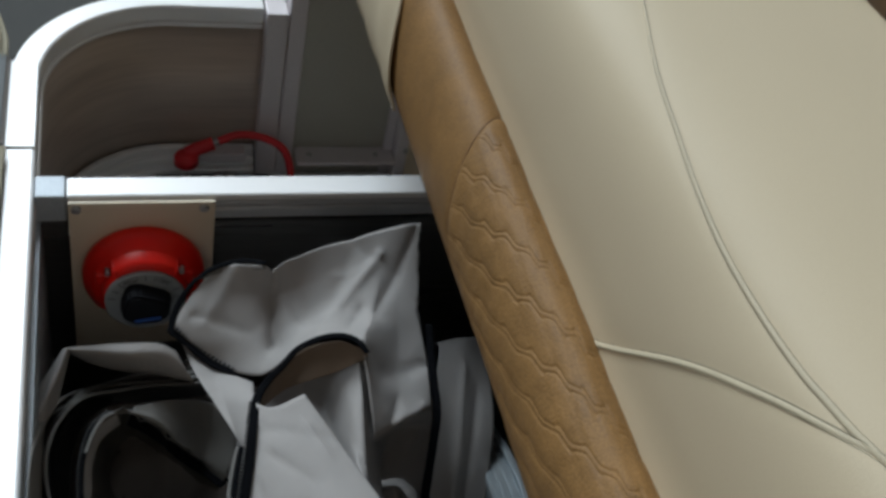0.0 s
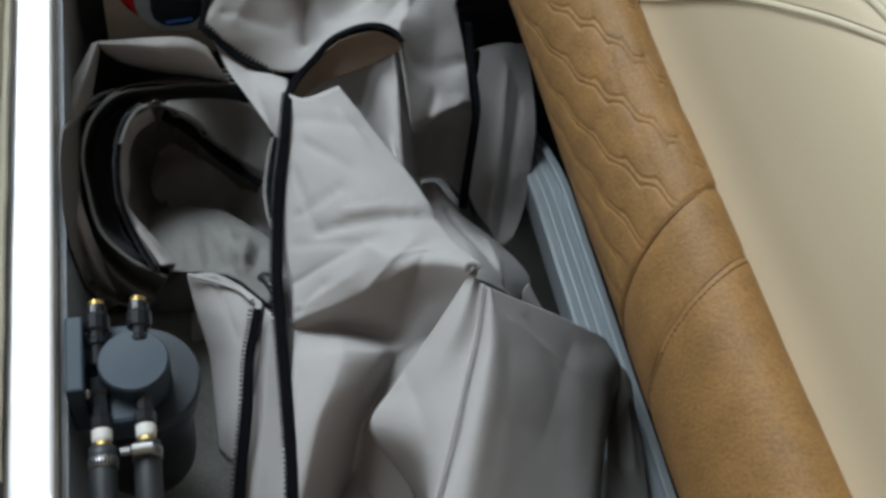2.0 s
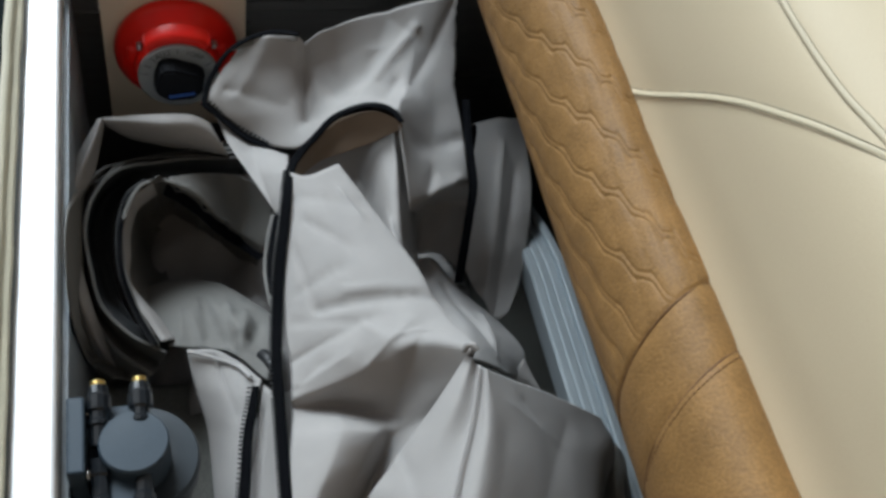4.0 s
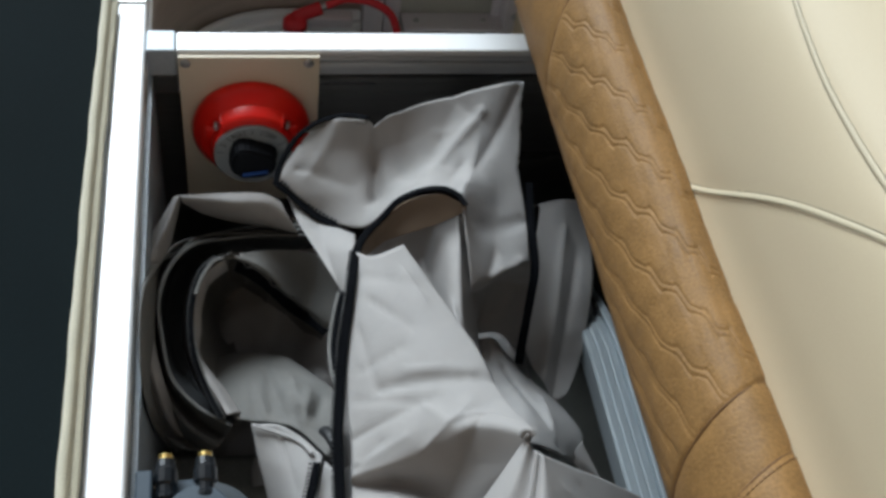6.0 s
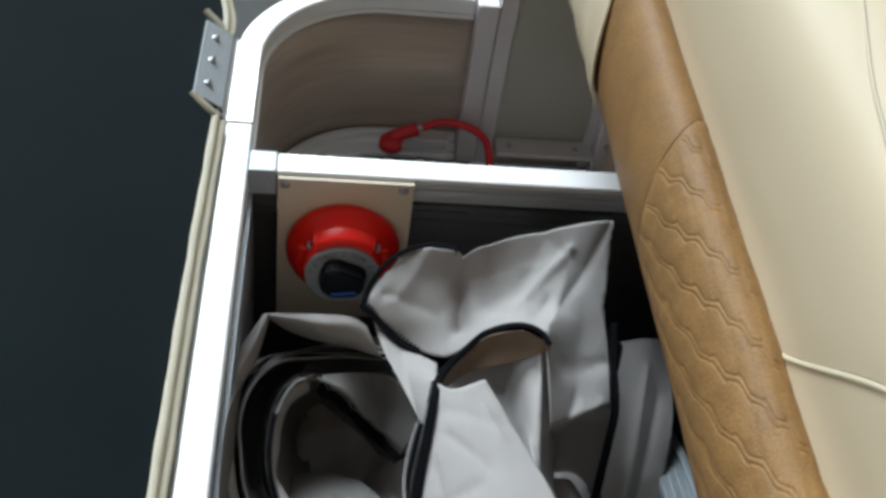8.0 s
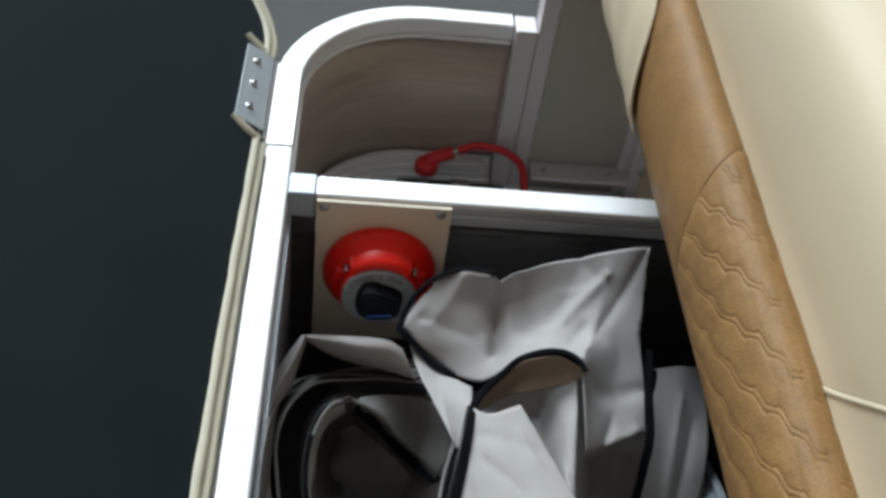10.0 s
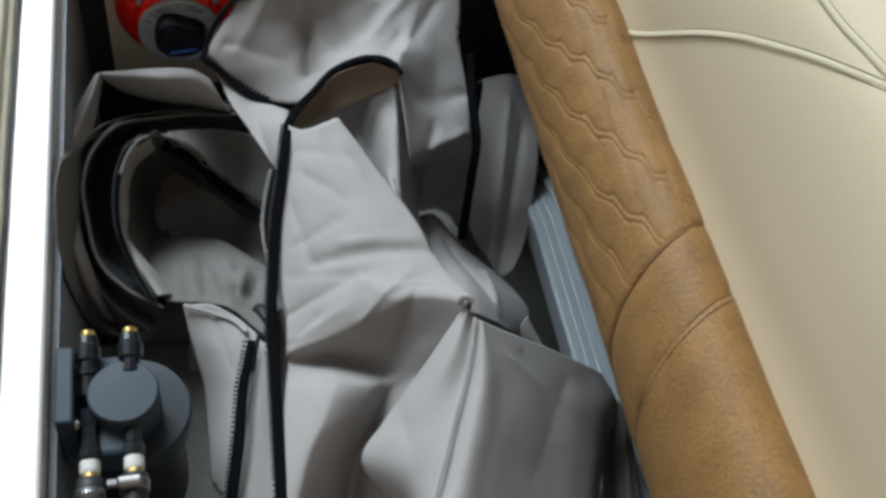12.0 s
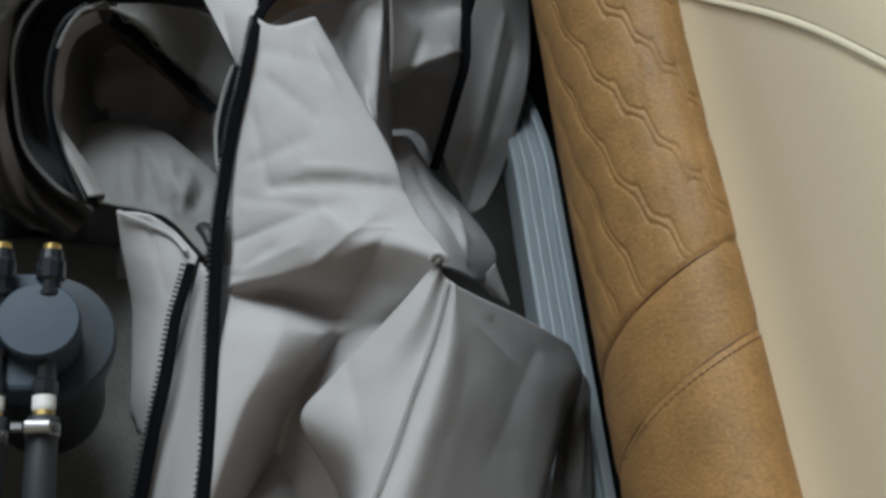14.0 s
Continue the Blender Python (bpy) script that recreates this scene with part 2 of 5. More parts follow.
def rail_path(y0, x1, inset=0.0):
    p = [(inset, y0 + (CY - y0) * k / 12) for k in range(12)]
    r = CR - inset
    p += [(CX - r * math.cos(radians(a)), CY + r * math.sin(radians(a))) for a in range(0, 91, 5)]
    p += [(CX + (x1 - CX) * k / 6, CY + r) for k in range(1, 7)]
    return p


locker = empty("storage_locker", "open aluminium-framed boat seat locker with a carpeted bottom", "locker", (0.25, -0.3, 0))
bm = bmesh.new()
sweep(bm, rail_path(-1.05, 0.303), rounded(0.0, 0.035, RAIL_Z - 0.026, RAIL_Z))
part("side_rail", bm, ALU, locker, "bright aluminium tube rail with a rounded corner")
bm = bmesh.new()
sweep(bm, rail_path(0.06, 0.303, 0.003), rounded(0.0, 0.012, RAIL_Z - 0.033, RAIL_Z - 0.0265, 0.002))
part("inner_lip", bm, ALU, locker)
bm = bmesh.new()
box(bm, 0.034, 0.60, 0.0, 0.035, RAIL_Z - 0.010, RAIL_Z, 0.003)
part("cross_rail", bm, ALU_X, locker, "bright aluminium cross rail")
bm = bmesh.new()
box(bm, 0.0006, 0.0335, -0.001, 0.036, RAIL_Z - 0.037, RAIL_Z + 0.001, 0.002)
part("end_cap", bm, GREY_CAP, locker, "grey corner joint block")
bm = bmesh.new()
box(bm, 0.002, 0.034, 0.002, 0.034, RAIL_Z - 0.066, RAIL_Z - 0.039, 0.002)
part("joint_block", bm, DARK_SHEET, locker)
# rib colours step from bright to dark, imitating the fade into shade below
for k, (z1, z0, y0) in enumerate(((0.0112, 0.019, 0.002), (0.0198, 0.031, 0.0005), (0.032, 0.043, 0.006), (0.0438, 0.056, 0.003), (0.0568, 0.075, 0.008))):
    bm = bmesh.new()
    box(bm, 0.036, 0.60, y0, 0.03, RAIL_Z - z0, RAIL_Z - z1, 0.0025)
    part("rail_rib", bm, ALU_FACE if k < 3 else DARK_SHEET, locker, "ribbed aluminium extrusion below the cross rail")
bm = bmesh.new()
box(bm, 0.002, 0.60, 0.012, 0.018, 0.0, RAIL_Z - 0.076)
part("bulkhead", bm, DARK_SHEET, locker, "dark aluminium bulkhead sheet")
# walls
bm = bmesh.new()
sweep(bm, rail_path(0.02, 0.32, -0.006), [(0.0, 0.0), (0.004, 0.0), (0.004, RAIL_Z - 0.028), (0.0, RAIL_Z - 0.028)])
part("wall_sheet", bm, ALU_SHEET, locker, "dull curved aluminium wall sheet", smooth=True)
bm = bmesh.new()
box(bm, 0.0, 0.005, -1.05, 0.011, 0.0, RAIL_Z - 0.037)
part("left_sheet", bm, ALU_WALL, locker, "blue-grey aluminium side sheet")
bm = bmesh.new()
box(bm, 0.364, 0.62, 0.404, 0.409, 0.0, 0.56)
part("rear_sheet", bm, REAR, locker)
# sheet coloured black in place of the deep shade under the roll
bm = bmesh.new()
box(bm, 0.57, 0.576, -1.05, 0.019, 0.0, 0.535)
part("right_sheet", bm, LID, locker, "side sheet coloured black for the shade under the seat")
bm = bmesh.new()
box(bm, 0.0, 0.57, -1.06, -1.052, 0.0, 0.40)
part("front_sheet", bm, ALU_SHEET, locker)
bm = bmesh.new()
box(bm, 0.008, 0.57, -1.05, 0.010, 0.004, 0.03, 0.004)
part("floor_panel", bm, CARPET, locker, "grey carpet lining")
bm = bmesh.new()
box(bm, 0.012, 0.569, 0.02, 0.40, 0.10, 0.12)
part("rear_shelf", bm, ALU, locker)
# lower ring in the rear compartment
bm = bmesh.new()
for k, (o, h) in enumerate(((0.0, 0.172), (0.012, 0.160), (0.024, 0.148), (0.036, 0.136))):
    sweep(bm, rail_path(0.03, 0.303, 0.012 + o), rounded(0, 0.0135, h - 0.016, h, 0.004))
part("lower_track", bm, ALU, locker, "ribbed curved aluminium track", smooth=True)
# post with its two faces
for x0, x1, y0, top in ((0.306, 0.338, 0.392, RAIL_Z + 0.003), (0.3395, 0.366, 0.396, 0.56)):
    bm = bmesh.new()
    box(bm, x0, x1, y0, 0.437, 0.121, top, 0.0025)
    part("post", bm, ALU_GREY, locker, "grey anodised upright post")
for z in (0.30, 0.19):
    bm = bmesh.new()
    screw_head(bm, pose(0.304, 0.40, z, 0, -90, 0), 0.005)
    part("screw", bm, STEEL, locker)
bm = bmesh.new()
box(bm, 0.215, 0.288, 0.375, 0.40, 0.16, 0.178, 0.003)
part("tie_bar", bm, ALU_GREY, locker)
# ledge and angle bracket
bm = bmesh.new()
box(bm, 0.368, 0.53, 0.36, 0.403, 0.165, 0.172, 0.002)
box(bm, 0.368, 0.56, 0.30, 0.36, 0.121, 0.14, 0.002)
part("ledge", bm, ALU_GREY, locker)
bm = bmesh.new()
box(bm, 0.531, 0.566, 0.37, 0.403, 0.121, 0.34, 0.003)
box(bm, 0.516, 0.531, 0.394, 0.403, 0.121, 0.34, 0.002)
part("angle_bracket", bm, ALU_GREY, locker)
for x, y, z in ((0.548, 0.369, 0.19), (0.524, 0.393, 0.165)):
    bm = bmesh.new()
    screw_head(bm, pose(x, y, z, 90, 0, 0), 0.006)
    part("screw", bm, STEEL, locker)
for x, y in ((0.39, 0.381), (0.50, 0.381)):
    bm = bmesh.new()
    screw_head(bm, pose(x, y, 0.172), 0.005)
    part("screw", bm, STEEL, locker)
# lower right rail, ribbed, its far end bent under the cover to imitate shade
def dipping_bar(x0, x1, z0, z1, bevel):
    bm = bmesh.new()
    stations = [(-1.04, 0.0)] + [(-0.33 + 0.0125 * k, -0.04 * (k / 10) ** 1.4) for k in range(11)]
    c = bevel
    ring = [(x0, z0), (x1, z0), (x1, z1 - c), (x1 - c, z1), (x0 + c, z1), (x0, z1 - c)]
    loops = [[bm.verts.new((x, y, z + dz)) for x, z in ring] for y, dz in stations]
    for p, q in zip(loops[:-1], loops[1:]):
        for k in range(6):
            bm.faces.new((p[k - 1], p[k], q[k], q[k - 1]))
    bm.faces.new(loops[0])
    bm.faces.new(loops[-1][::-1])
    bmesh.ops.recalc_face_normals(bm, faces=bm.faces)
    return bm


low = part("lower_rail", dipping_bar(0.491, 0.533, 0.215, 0.2475, 0.002), ALU_LOW, locker, "ribbed dull aluminium channel rail")
for x, w, h in ((0.4918, 0.0098, 0.2492), (0.5024, 0.0098, 0.2492), (0.513, 0.0092, 0.2492), (0.523, 0.0095, 0.257)):
    part("rib", dipping_bar(x, x + w, 0.247, h, 0.0012), ALU_LOW, low)

# ---- lid, opened outwards ----
HX, HZ, SLOPE = -0.040, 0.428, 32.0
lid = empty("locker_lid", "opened seat lid showing its black underside, edged with cream vinyl", "lid", (HX, -0.3, HZ))
LM = pose(HX, 0, HZ, 0, SLOPE, 0)


def lid_outline(inset, y0=-1.15, y1=0.42, depth=0.62, r=0.14):
    pts = [(-inset, y0 + inset)]
    for a in range(0, 91, 10):
        pts.append((-inset - r + r * math.cos(radians(a)), y1 - inset - r + r * math.sin(radians(a))))
    pts += [(-depth + inset, y1 - inset), (-depth + inset, y0 + inset)]
    return pts


def slab(bm, pts, z0, z1, m):
    lo = [bm.verts.new(m @ Vector((x, y, z0))) for x, y in pts]
    hi = [bm.verts.new(m @ Vector((x, y, z1))) for x, y in pts]
    n = len(pts)
    for k in range(n):
        bm.faces.new((lo[k], lo[(k + 1) % n], hi[(k + 1) % n], hi[k]))
    bm.faces.new(hi)
    bm.faces.new(lo[::-1])


bm = bmesh.new()
slab(bm, lid_outline(0.008), -0.006, 0.004, LM)
part("board", bm, LID, lid, "matt black plywood underside")
bm = bmesh.new()
slab(bm, lid_outline(0.0), -0.045, -0.007, LM)
part("cushion", bm, CREAM, lid, "cream vinyl cushion")


def trim_strip(bm, pts, width, wob):
    line = spline(pts, 14)
    rings = []
    for k, q in enumerate(line):
        d = (line[min(k + 1, len(line) - 1)] - line[max(k - 1, 0)]).normalized()
        s = Vector((-d.y, d.x, 0))
        j = 1 + wob * math.sin(q.y * 43) + 0.7 * wob * math.sin(q.y * 91 + 1)
        ring = []
        for a, h in ((-0.5, 0.001), (-0.42, 0.007), (-0.22, 0.0095), (-0.06, 0.004), (0.06, 0.0085), (0.3, 0.0100), (0.5, 0.003)):
            v = q + s * width * a * j + Vector((0, 0, h * (0.9 + wob * math.sin(q.y * 63 + a * 9))))
            ring.append(bm.verts.new(LM @ v))
        rings.append(ring)
    for a, b in zip(rings[:-1], rings[1:]):
        for k in range(6):
            bm.faces.new((a[k], a[k + 1], b[k + 1], b[k]))


for pts in ([(-0.005, -0.68, 0), (-0.006, -0.45, 0), (-0.006, -0.2, 0), (-0.004, 0.0, 0), (-0.003, 0.075, 0)],
            [(-0.008, 0.255, 0), (-0.012, 0.30, 0), (-0.03, 0.35, 0), (-0.07, 0.40, 0), (-0.14, 0.412, 0), (-0.3, 0.412, 0)],
            [(-0.004, 0.079, 0), (-0.022, 0.085, 0), (-0.044, 0.098, 0)],
            [(-0.004, 0.25, 0), (-0.022, 0.262, 0), (-0.046, 0.275, 0)],
            [(-0.004, -0.682, 0), (-0.022, -0.69, 0), (-0.046, -0.70, 0)]):
    bm = bmesh.new()
    trim_strip(bm, pts, 0.021 if len(pts) > 3 else 0.013, 0.045)
    part("trim", bm, CREAM_TRIM, lid, "wrinkled cream vinyl edging", smooth=True)


def hinge(y0, y1):
    bm = bmesh.new()
    box(bm, -0.043, -0.002, y0 + 0.008, y1 - 0.008, 0.0045, 0.0075, 0.0008, LM)
    h = part("hinge", bm, ALU_LOW, lid, "aluminium strip hinge")
    bm = bmesh.new()
    box(bm, -0.0345, -0.001, y0, y1, RAIL_Z + 0.0005, RAIL_Z + 0.0025, 0.0008)
    part("leaf", bm, ALU, h)
    n = 16
    for k in range(n):
        bm = bmesh.new()
        a = y0 + (y1 - y0) * k / n
        lathe(bm, [(0.0042, 0), (0.0042, (y1 - y0) / n - 0.0012)], pose(-0.0385, a, RAIL_Z + 0.004, -90, 0, 0), 12)
        part("knuckle", bm, STEEL, h)
    for k in range(3):
        bm = bmesh.new()
        y = y0 + (y1 - y0) * (0.22 + 0.28 * k)
        screw_head(bm, LM @ pose(-0.026, y, 0.0076), 0.0055)
        lathe(bm, [(0.0022, 0), (0.002, 0.006)], LM @ pose(-0.026, y, 0.009), 10)
        part("screw", bm, STEEL, h)


hinge(0.087, 0.262)
hinge(-0.87, -0.69)

# ---- switch panel and battery switch ----
panel = empty("switch_plate", "cream plastic mounting plate screwed below the cross rail", "plate", (0.117, -0.004, 0.3))
bm = bmesh.new()
box(bm, 0.0355, 0.1993, -0.0075, -0.0015, 0.175, RAIL_Z - 0.0045, 0.0012)
part("plate", bm, PLATE, panel)
for x in (0.044, 0.186):
    bm = bmesh.new()
    screw_head(bm, pose(x, -0.0075, 0.407, 90, 0, 0), 0.006)
    part("screw", bm, STEEL, panel)

SX, SZ = 0.118, 0.310
switch = empty("battery_switch", "round red battery switch with a black knob", "switch", (SX, -0.008, SZ))
SM = pose(SX, -0.008, SZ, 90, 0, 0)
bm = bmesh.new()
lathe(bm, [(0.0702, 0), (0.0712, 0.005), (0.0705, 0.013), (0.067, 0.020), (0.0625, 0.0235), (0.0615, 0.0265), (0.058, 0.029), (0.052, 0.031), (0.046, 0.0325)], SM, 64)
part("base", bm, RED, switch, "glossy red round base", smooth=True)
bm = bmesh.new()
lathe(bm, [(0.0495, 0.027), (0.049, 0.036), (0.048, 0.046), (0.047, 0.049), (0.040, 0.050)], SM, 64)
part("collar", bm, RED, switch, smooth=True)
for s in (-1, 1):
    bm = bmesh.new()
    box(bm, s * 0.0455 - 0.011, s * 0.0455 + 0.011, 0.004, 0.026, 0.018, 0.034, 0.004, SM)
    part("ear", bm, RED, switch)
    bm = bmesh.new()
    lathe(bm, [(0.0036, 0), (0.0036, 0.010), (0.0026, 0.012)], SM @ pose(s * 0.0415, 0.031, 0.028), 12)
    part("stud", bm, STEEL, switch)
bm = bmesh.new()
arc = []
for k in range(25):
    a = radians(50 + 80 * k / 24)
    c, s = math.cos(a), math.sin(a)
    arc.append([bm.verts.new(SM @ Vector((r * c, r * s, h))) for r, h in ((0.0465, 0.024), (0.0465, 0.047), (0.0485, 0.0500), (0.0535, 0.0490), (0.0575, 0.044), (0.0585, 0.022))])
for r0, r1 in zip(arc[:-1], arc[1:]):
    for k in range(5):
        bm.faces.new((r0[k], r0[k + 1], r1[k + 1], r1[k]))
bm.faces.new(arc[0])
bm.faces.new(arc[-1][::-1])
part("guard", bm, RED, switch, "raised curved red guard", smooth=True)
bm = bmesh.new()
lathe(bm, [(0.0462, 0.049), (0.0462, 0.053), (0.0448, 0.0545), (0.02, 0.0545)], SM, 56)
dial = part("dial", bm, DIAL, switch, "grey printed dial ring")
for text, ang in (("2", 62), ("ALL", 28), ("1", 0), ("OFF", -32)):
    cu = bpy.data.curves.new("lettering", "FONT")
    cu.body, cu.size, cu.align_x, cu.align_y, cu.extrude = text, 0.0095, "CENTER", "CENTER", 0.0002
    src = new("lettering", cu)
    bpy.context.view_layer.update()
    me = bpy.data.meshes.new_from_object(src.evaluated_get(bpy.context.evaluated_depsgraph_get()))
    bpy.data.objects.remove(src)
    me.materials.clear()
    me.materials.append(INK)
    a = radians(90 + ang)
    me.transform(SM @ pose(0.0385 * math.cos(a), 0.0385 * math.sin(a), 0.0549, 0, 0, ang))
    ob = new("lettering", me)
    ob.parent = dial
for ang in (45, 14, -16, 80, -60, -78):
    bm = bmesh.new()
    a = radians(90 + ang)
    box(bm, -0.0004, 0.0004, -0.0045, 0.0045, 0, 0.0003, 0, SM @ pose(0.039 * math.cos(a), 0.039 * math.sin(a), 0.0547, 0, 0, ang))
    part("tick", bm, INK, dial)
bm = bmesh.new()
KNOB = [(-0.021, 0.027), (-0.008, 0.030), (0.025, 0.017), (0.030, 0.006), (0.028, -0.014), (0.015, -0.026), (-0.014, -0.028), (-0.029, -0.014), (-0.028, 0.006)]
lo = [bm.verts.new(SM @ Vector((x, y + 0.001, 0.053))) for x, y in KNOB]
hi = [bm.verts.new(SM @ Vector((x * 0.9, y * 0.9 + 0.001, 0.073 + 0.08 * y))) for x, y in KNOB]
n = len(KNOB)
for k in range(n):
    bm.faces.new((lo[k], lo[(k + 1) % n], hi[(k + 1) % n], hi[k]))
bm.faces.new(hi)
bmesh.ops.bevel(bm, geom=list(bm.edges), offset=0.0028, segments=3, affect="EDGES")
knob = part("knob", bm, KNOB_BLACK, switch, "black turning knob")
bm = bmesh.new()
box(bm, -0.015, 0.015, -0.002, 0.002, 0, 0.0022, 0.0006, SM @ pose(0.002, -0.0105, 0.0725, 4, 0, 9))
part("pointer", bm, BLUE, knob, "dull blue pointer mark")

# ---- battery cable ----
cable = empty("battery_cable", "red battery cable with a rubber-booted lug", "cable", (0.25, 0.33, 0.14))
bm = bmesh.new()
tube(bm, spline([(0.244, 0.372, 0.206), (0.275, 0.376, 0.216), (0.315, 0.37, 0.214), (0.345, 0.36, 0.198), (0.356, 0.345, 0.165), (0.357, 0.33, 0.122)], 10), 0.0062, 14)
part("wire", bm, RED_RUBBER, cable, smooth=True)
bm = bmesh.new()
tube(bm, spline([(0.232, 0.370, 0.201), (0.248, 0.373, 0.207)], 3), 0.005, 12)
part("ferrule", bm, STEEL, cable)
bm = bmesh.new()
tube(bm, spline([(0.195, 0.362, 0.190), (0.212, 0.366, 0.196), (0.236, 0.371, 0.203)], 5), 0.0105, 14)
lathe(bm, [(0.019, 0.0), (0.0185, 0.012), (0.014, 0.018), (0.006, 0.019)], pose(0.195, 0.358, 0.175), 24)
part("boot", bm, RED_RUBBER, cable, "soft red rubber terminal boot", smooth=True)
battery = empty("battery", "black battery top with terminals in the rear compartment", "battery", (0.24, 0.22, 0.12))
bm = bmesh.new()
box(bm, 0.15, 0.33, 0.10, 0.375, 0.121, 0.140, 0.006)
part("case", bm, BLACK, battery)
for x in (0.195, 0.245, 0.262):
    bm = bmesh.new()
    lathe(bm, [(0.009, 0), (0.008, 0.012), (0.004, 0.014)], pose(x, 0.355, 0.140), 14)
    part("terminal", bm, STEEL, battery)

# ---- seat with brown quilted front roll and cream top ----
seat = empty("lounge_seat", "cream vinyl boat seat with a brown quilted front roll", "seat", (0.7, -0.3, 0.0))
BX, BZ, BA, BB = 0.435, 0.58, 0.07, 0.04


def roll_point(y, deg, lift=0.0):
    a = radians(deg)
    high = BA + (0.028 * min(1, max(0, (y + 0.55) / 0.75)) if math.sin(a) > 0 else 0)
    n = Vector((math.cos(a) / BB, 0, math.sin(a) / BA)).normalized()
    return Vector((BX + BB * math.cos(a), y, BZ + high * math.sin(a))) + n * lift


S0, S1, S2 = -0.228, -0.668, -0.727
LEAN = {S0: 0.067, S1: 0.036, S2: 0.04}


def seam_y(deg, base):
    """The seams lean a little along the roll as they climb it."""
    return base + LEAN.get(base, 0.0) * (180 - deg) / 115.0


def arc_s(deg):
    return 0.056 * radians(180 - deg)


def groove(d, w):
    return math.exp(-(d / w) ** 2)


def quilt(y, deg):
    """Depth of the stitched double wave lines and the puffed pads between them."""
    s = arc_s(deg)
    g = y + 1.78 * s - 0.05 * max(0.0, 1 - s / 0.04) ** 1.5 - 0.6 * max(0.0, s - 0.075)
    step = (s - 0.031) / 0.0165
    turn = 2 * math.pi * step
    w = 0.0038 * math.cos(turn + 0.4 * math.cos(turn))
    lean = -0.0038 * 381 * math.sin(turn + 0.4 * math.cos(turn)) * (1 - 0.4 * math.sin(turn))
    k = (g + w + 0.147) / 0.0755
    c = abs(k - round(k)) * 0.0755 / math.hypot(1, 1.78 + lean)
    d = -0.00085 * groove(c - 0.0024, 0.0008) + 0.0003 * groove(c, 0.0013)
    d += 0.0009 * (min(c, 0.016) / 0.016) ** 0.5
    v = step + 0.5 + 0.5 * math.floor(k)
    c2 = abs(v - round(v)) * 0.0165
    d -= 0.00008 * groove(c2, 0.0016) * min(1, c / 0.008)
    return d


def roll_mesh(y0, y1, step, quilted):
    ny = max(2, int((y1 - y0) / step))
    angs = [0.0, 12.0, 24.0, 34.0] + [42 + 0.8 * k for k in range(212)] + [225.0, 260.0, 300.0, 330.0] if quilted else list(range(0, 360, 6))
    verts, faces = [], []
    for i in range(ny + 1):
        for a in angs:
            f = i / ny
            b0 = seam_y(a, y0) if a <= 250 else y0
            b1 = seam_y(a, y1) if a <= 250 else y1
            y = b0 + (b1 - b0) * f
            edge = min(y - b0, b1 - y)
            lift = 0.0012 * noise.noise(Vector((y * 9, a * 0.02, 3.1))) + 0.0004 * noise.noise(Vector((y * 60, a * 0.06, 1.1)))
            lift -= 0.0012 * groove(edge, 0.0026)
            if quilted and 42 < a < 212:
                fade = min(1, edge / 0.012) * min(1, (212 - a) / 14.0) * min(1, (a - 42) / 20.0)
                lift += quilt(y, a) * fade
            verts.append(roll_point(y, a, lift))
    n = len(angs)
    for i in range(ny):
        for j in range(n):
            faces.append((i * n + j, i * n + (j + 1) % n, (i + 1) * n + (j + 1) % n, (i + 1) * n + j))
    me = bpy.data.meshes.new("roll")
    me.from_pydata(verts, [], faces)
    bm = bmesh.new()
    bm.from_mesh(me)
    bpy.data.meshes.remove(me)
    return bm


part("front_roll", roll_mesh(S1, S0, 0.0008, True), BROWN, seat, "brown leather roll with wavy quilt stitching", smooth=True)
for y0, y1 in ((-1.5, S2), (S2, S1), (S0, 0.62)):
    part("roll_section", roll_mesh(y0, y1, 0.008, False), BROWN, seat, "smooth brown leather", smooth=True)
for base in (S0, S1, S2):
    bm = bmesh.new()
    tube(bm, [roll_point(seam_y(a, base), a, -0.0011) for a in range(40, 216, 3)], 0.0007, 8)
    part("seam", bm, BROWN_DARK, seat, smooth=True)
bm = bmesh.new()
for k in range(34):
    a = 50 + 4.2 * k
    p, q = (roll_point(seam_y(b, S2) - 0.005, b, 0.0004) for b in (a, a + 2.6))
    tube(bm, [p, q], 0.0004, 6)
part("stitching", bm, BROWN_DARK, seat)


# section of the cream cushion: a steep side that rises from the roll and bends over into a level top
SECTION = spline([(0.444, 0, 0.60), (0.457, 0, 0.655), (0.461, 0, 0.70), (0.468, 0, 0.745), (0.480, 0, 0.780), (0.498, 0, 0.803), (0.53, 0, 0.819), (0.58, 0, 0.829), (0.66, 0, 0.836), (0.85, 0, 0.84), (1.0, 0, 0.83), (1.1, 0, 0.79)], 9)


def top_point(x, y, lift=0.0):
    """The cushion's surface at a distance x from the locker, raised by lift along its normal."""
    for a, b in zip(SECTION[:-1], SECTION[1:]):
        if x <= b.x:
            break
    p = a.lerp(b, min(1, max(0, (x - a.x) / (b.x - a.x))))
    d = (b - a).normalized()
    n = Vector((-d.z, 0, d.x))
    soft = 0.0008 * noise.noise(Vector((x * 5, y * 3.5, 0.5))) + 0.0004 * noise.noise(Vector((p.x * 9, y * 14, p.z * 14)))
    return Vector((p.x, y, p.z)) + n * (lift + soft)


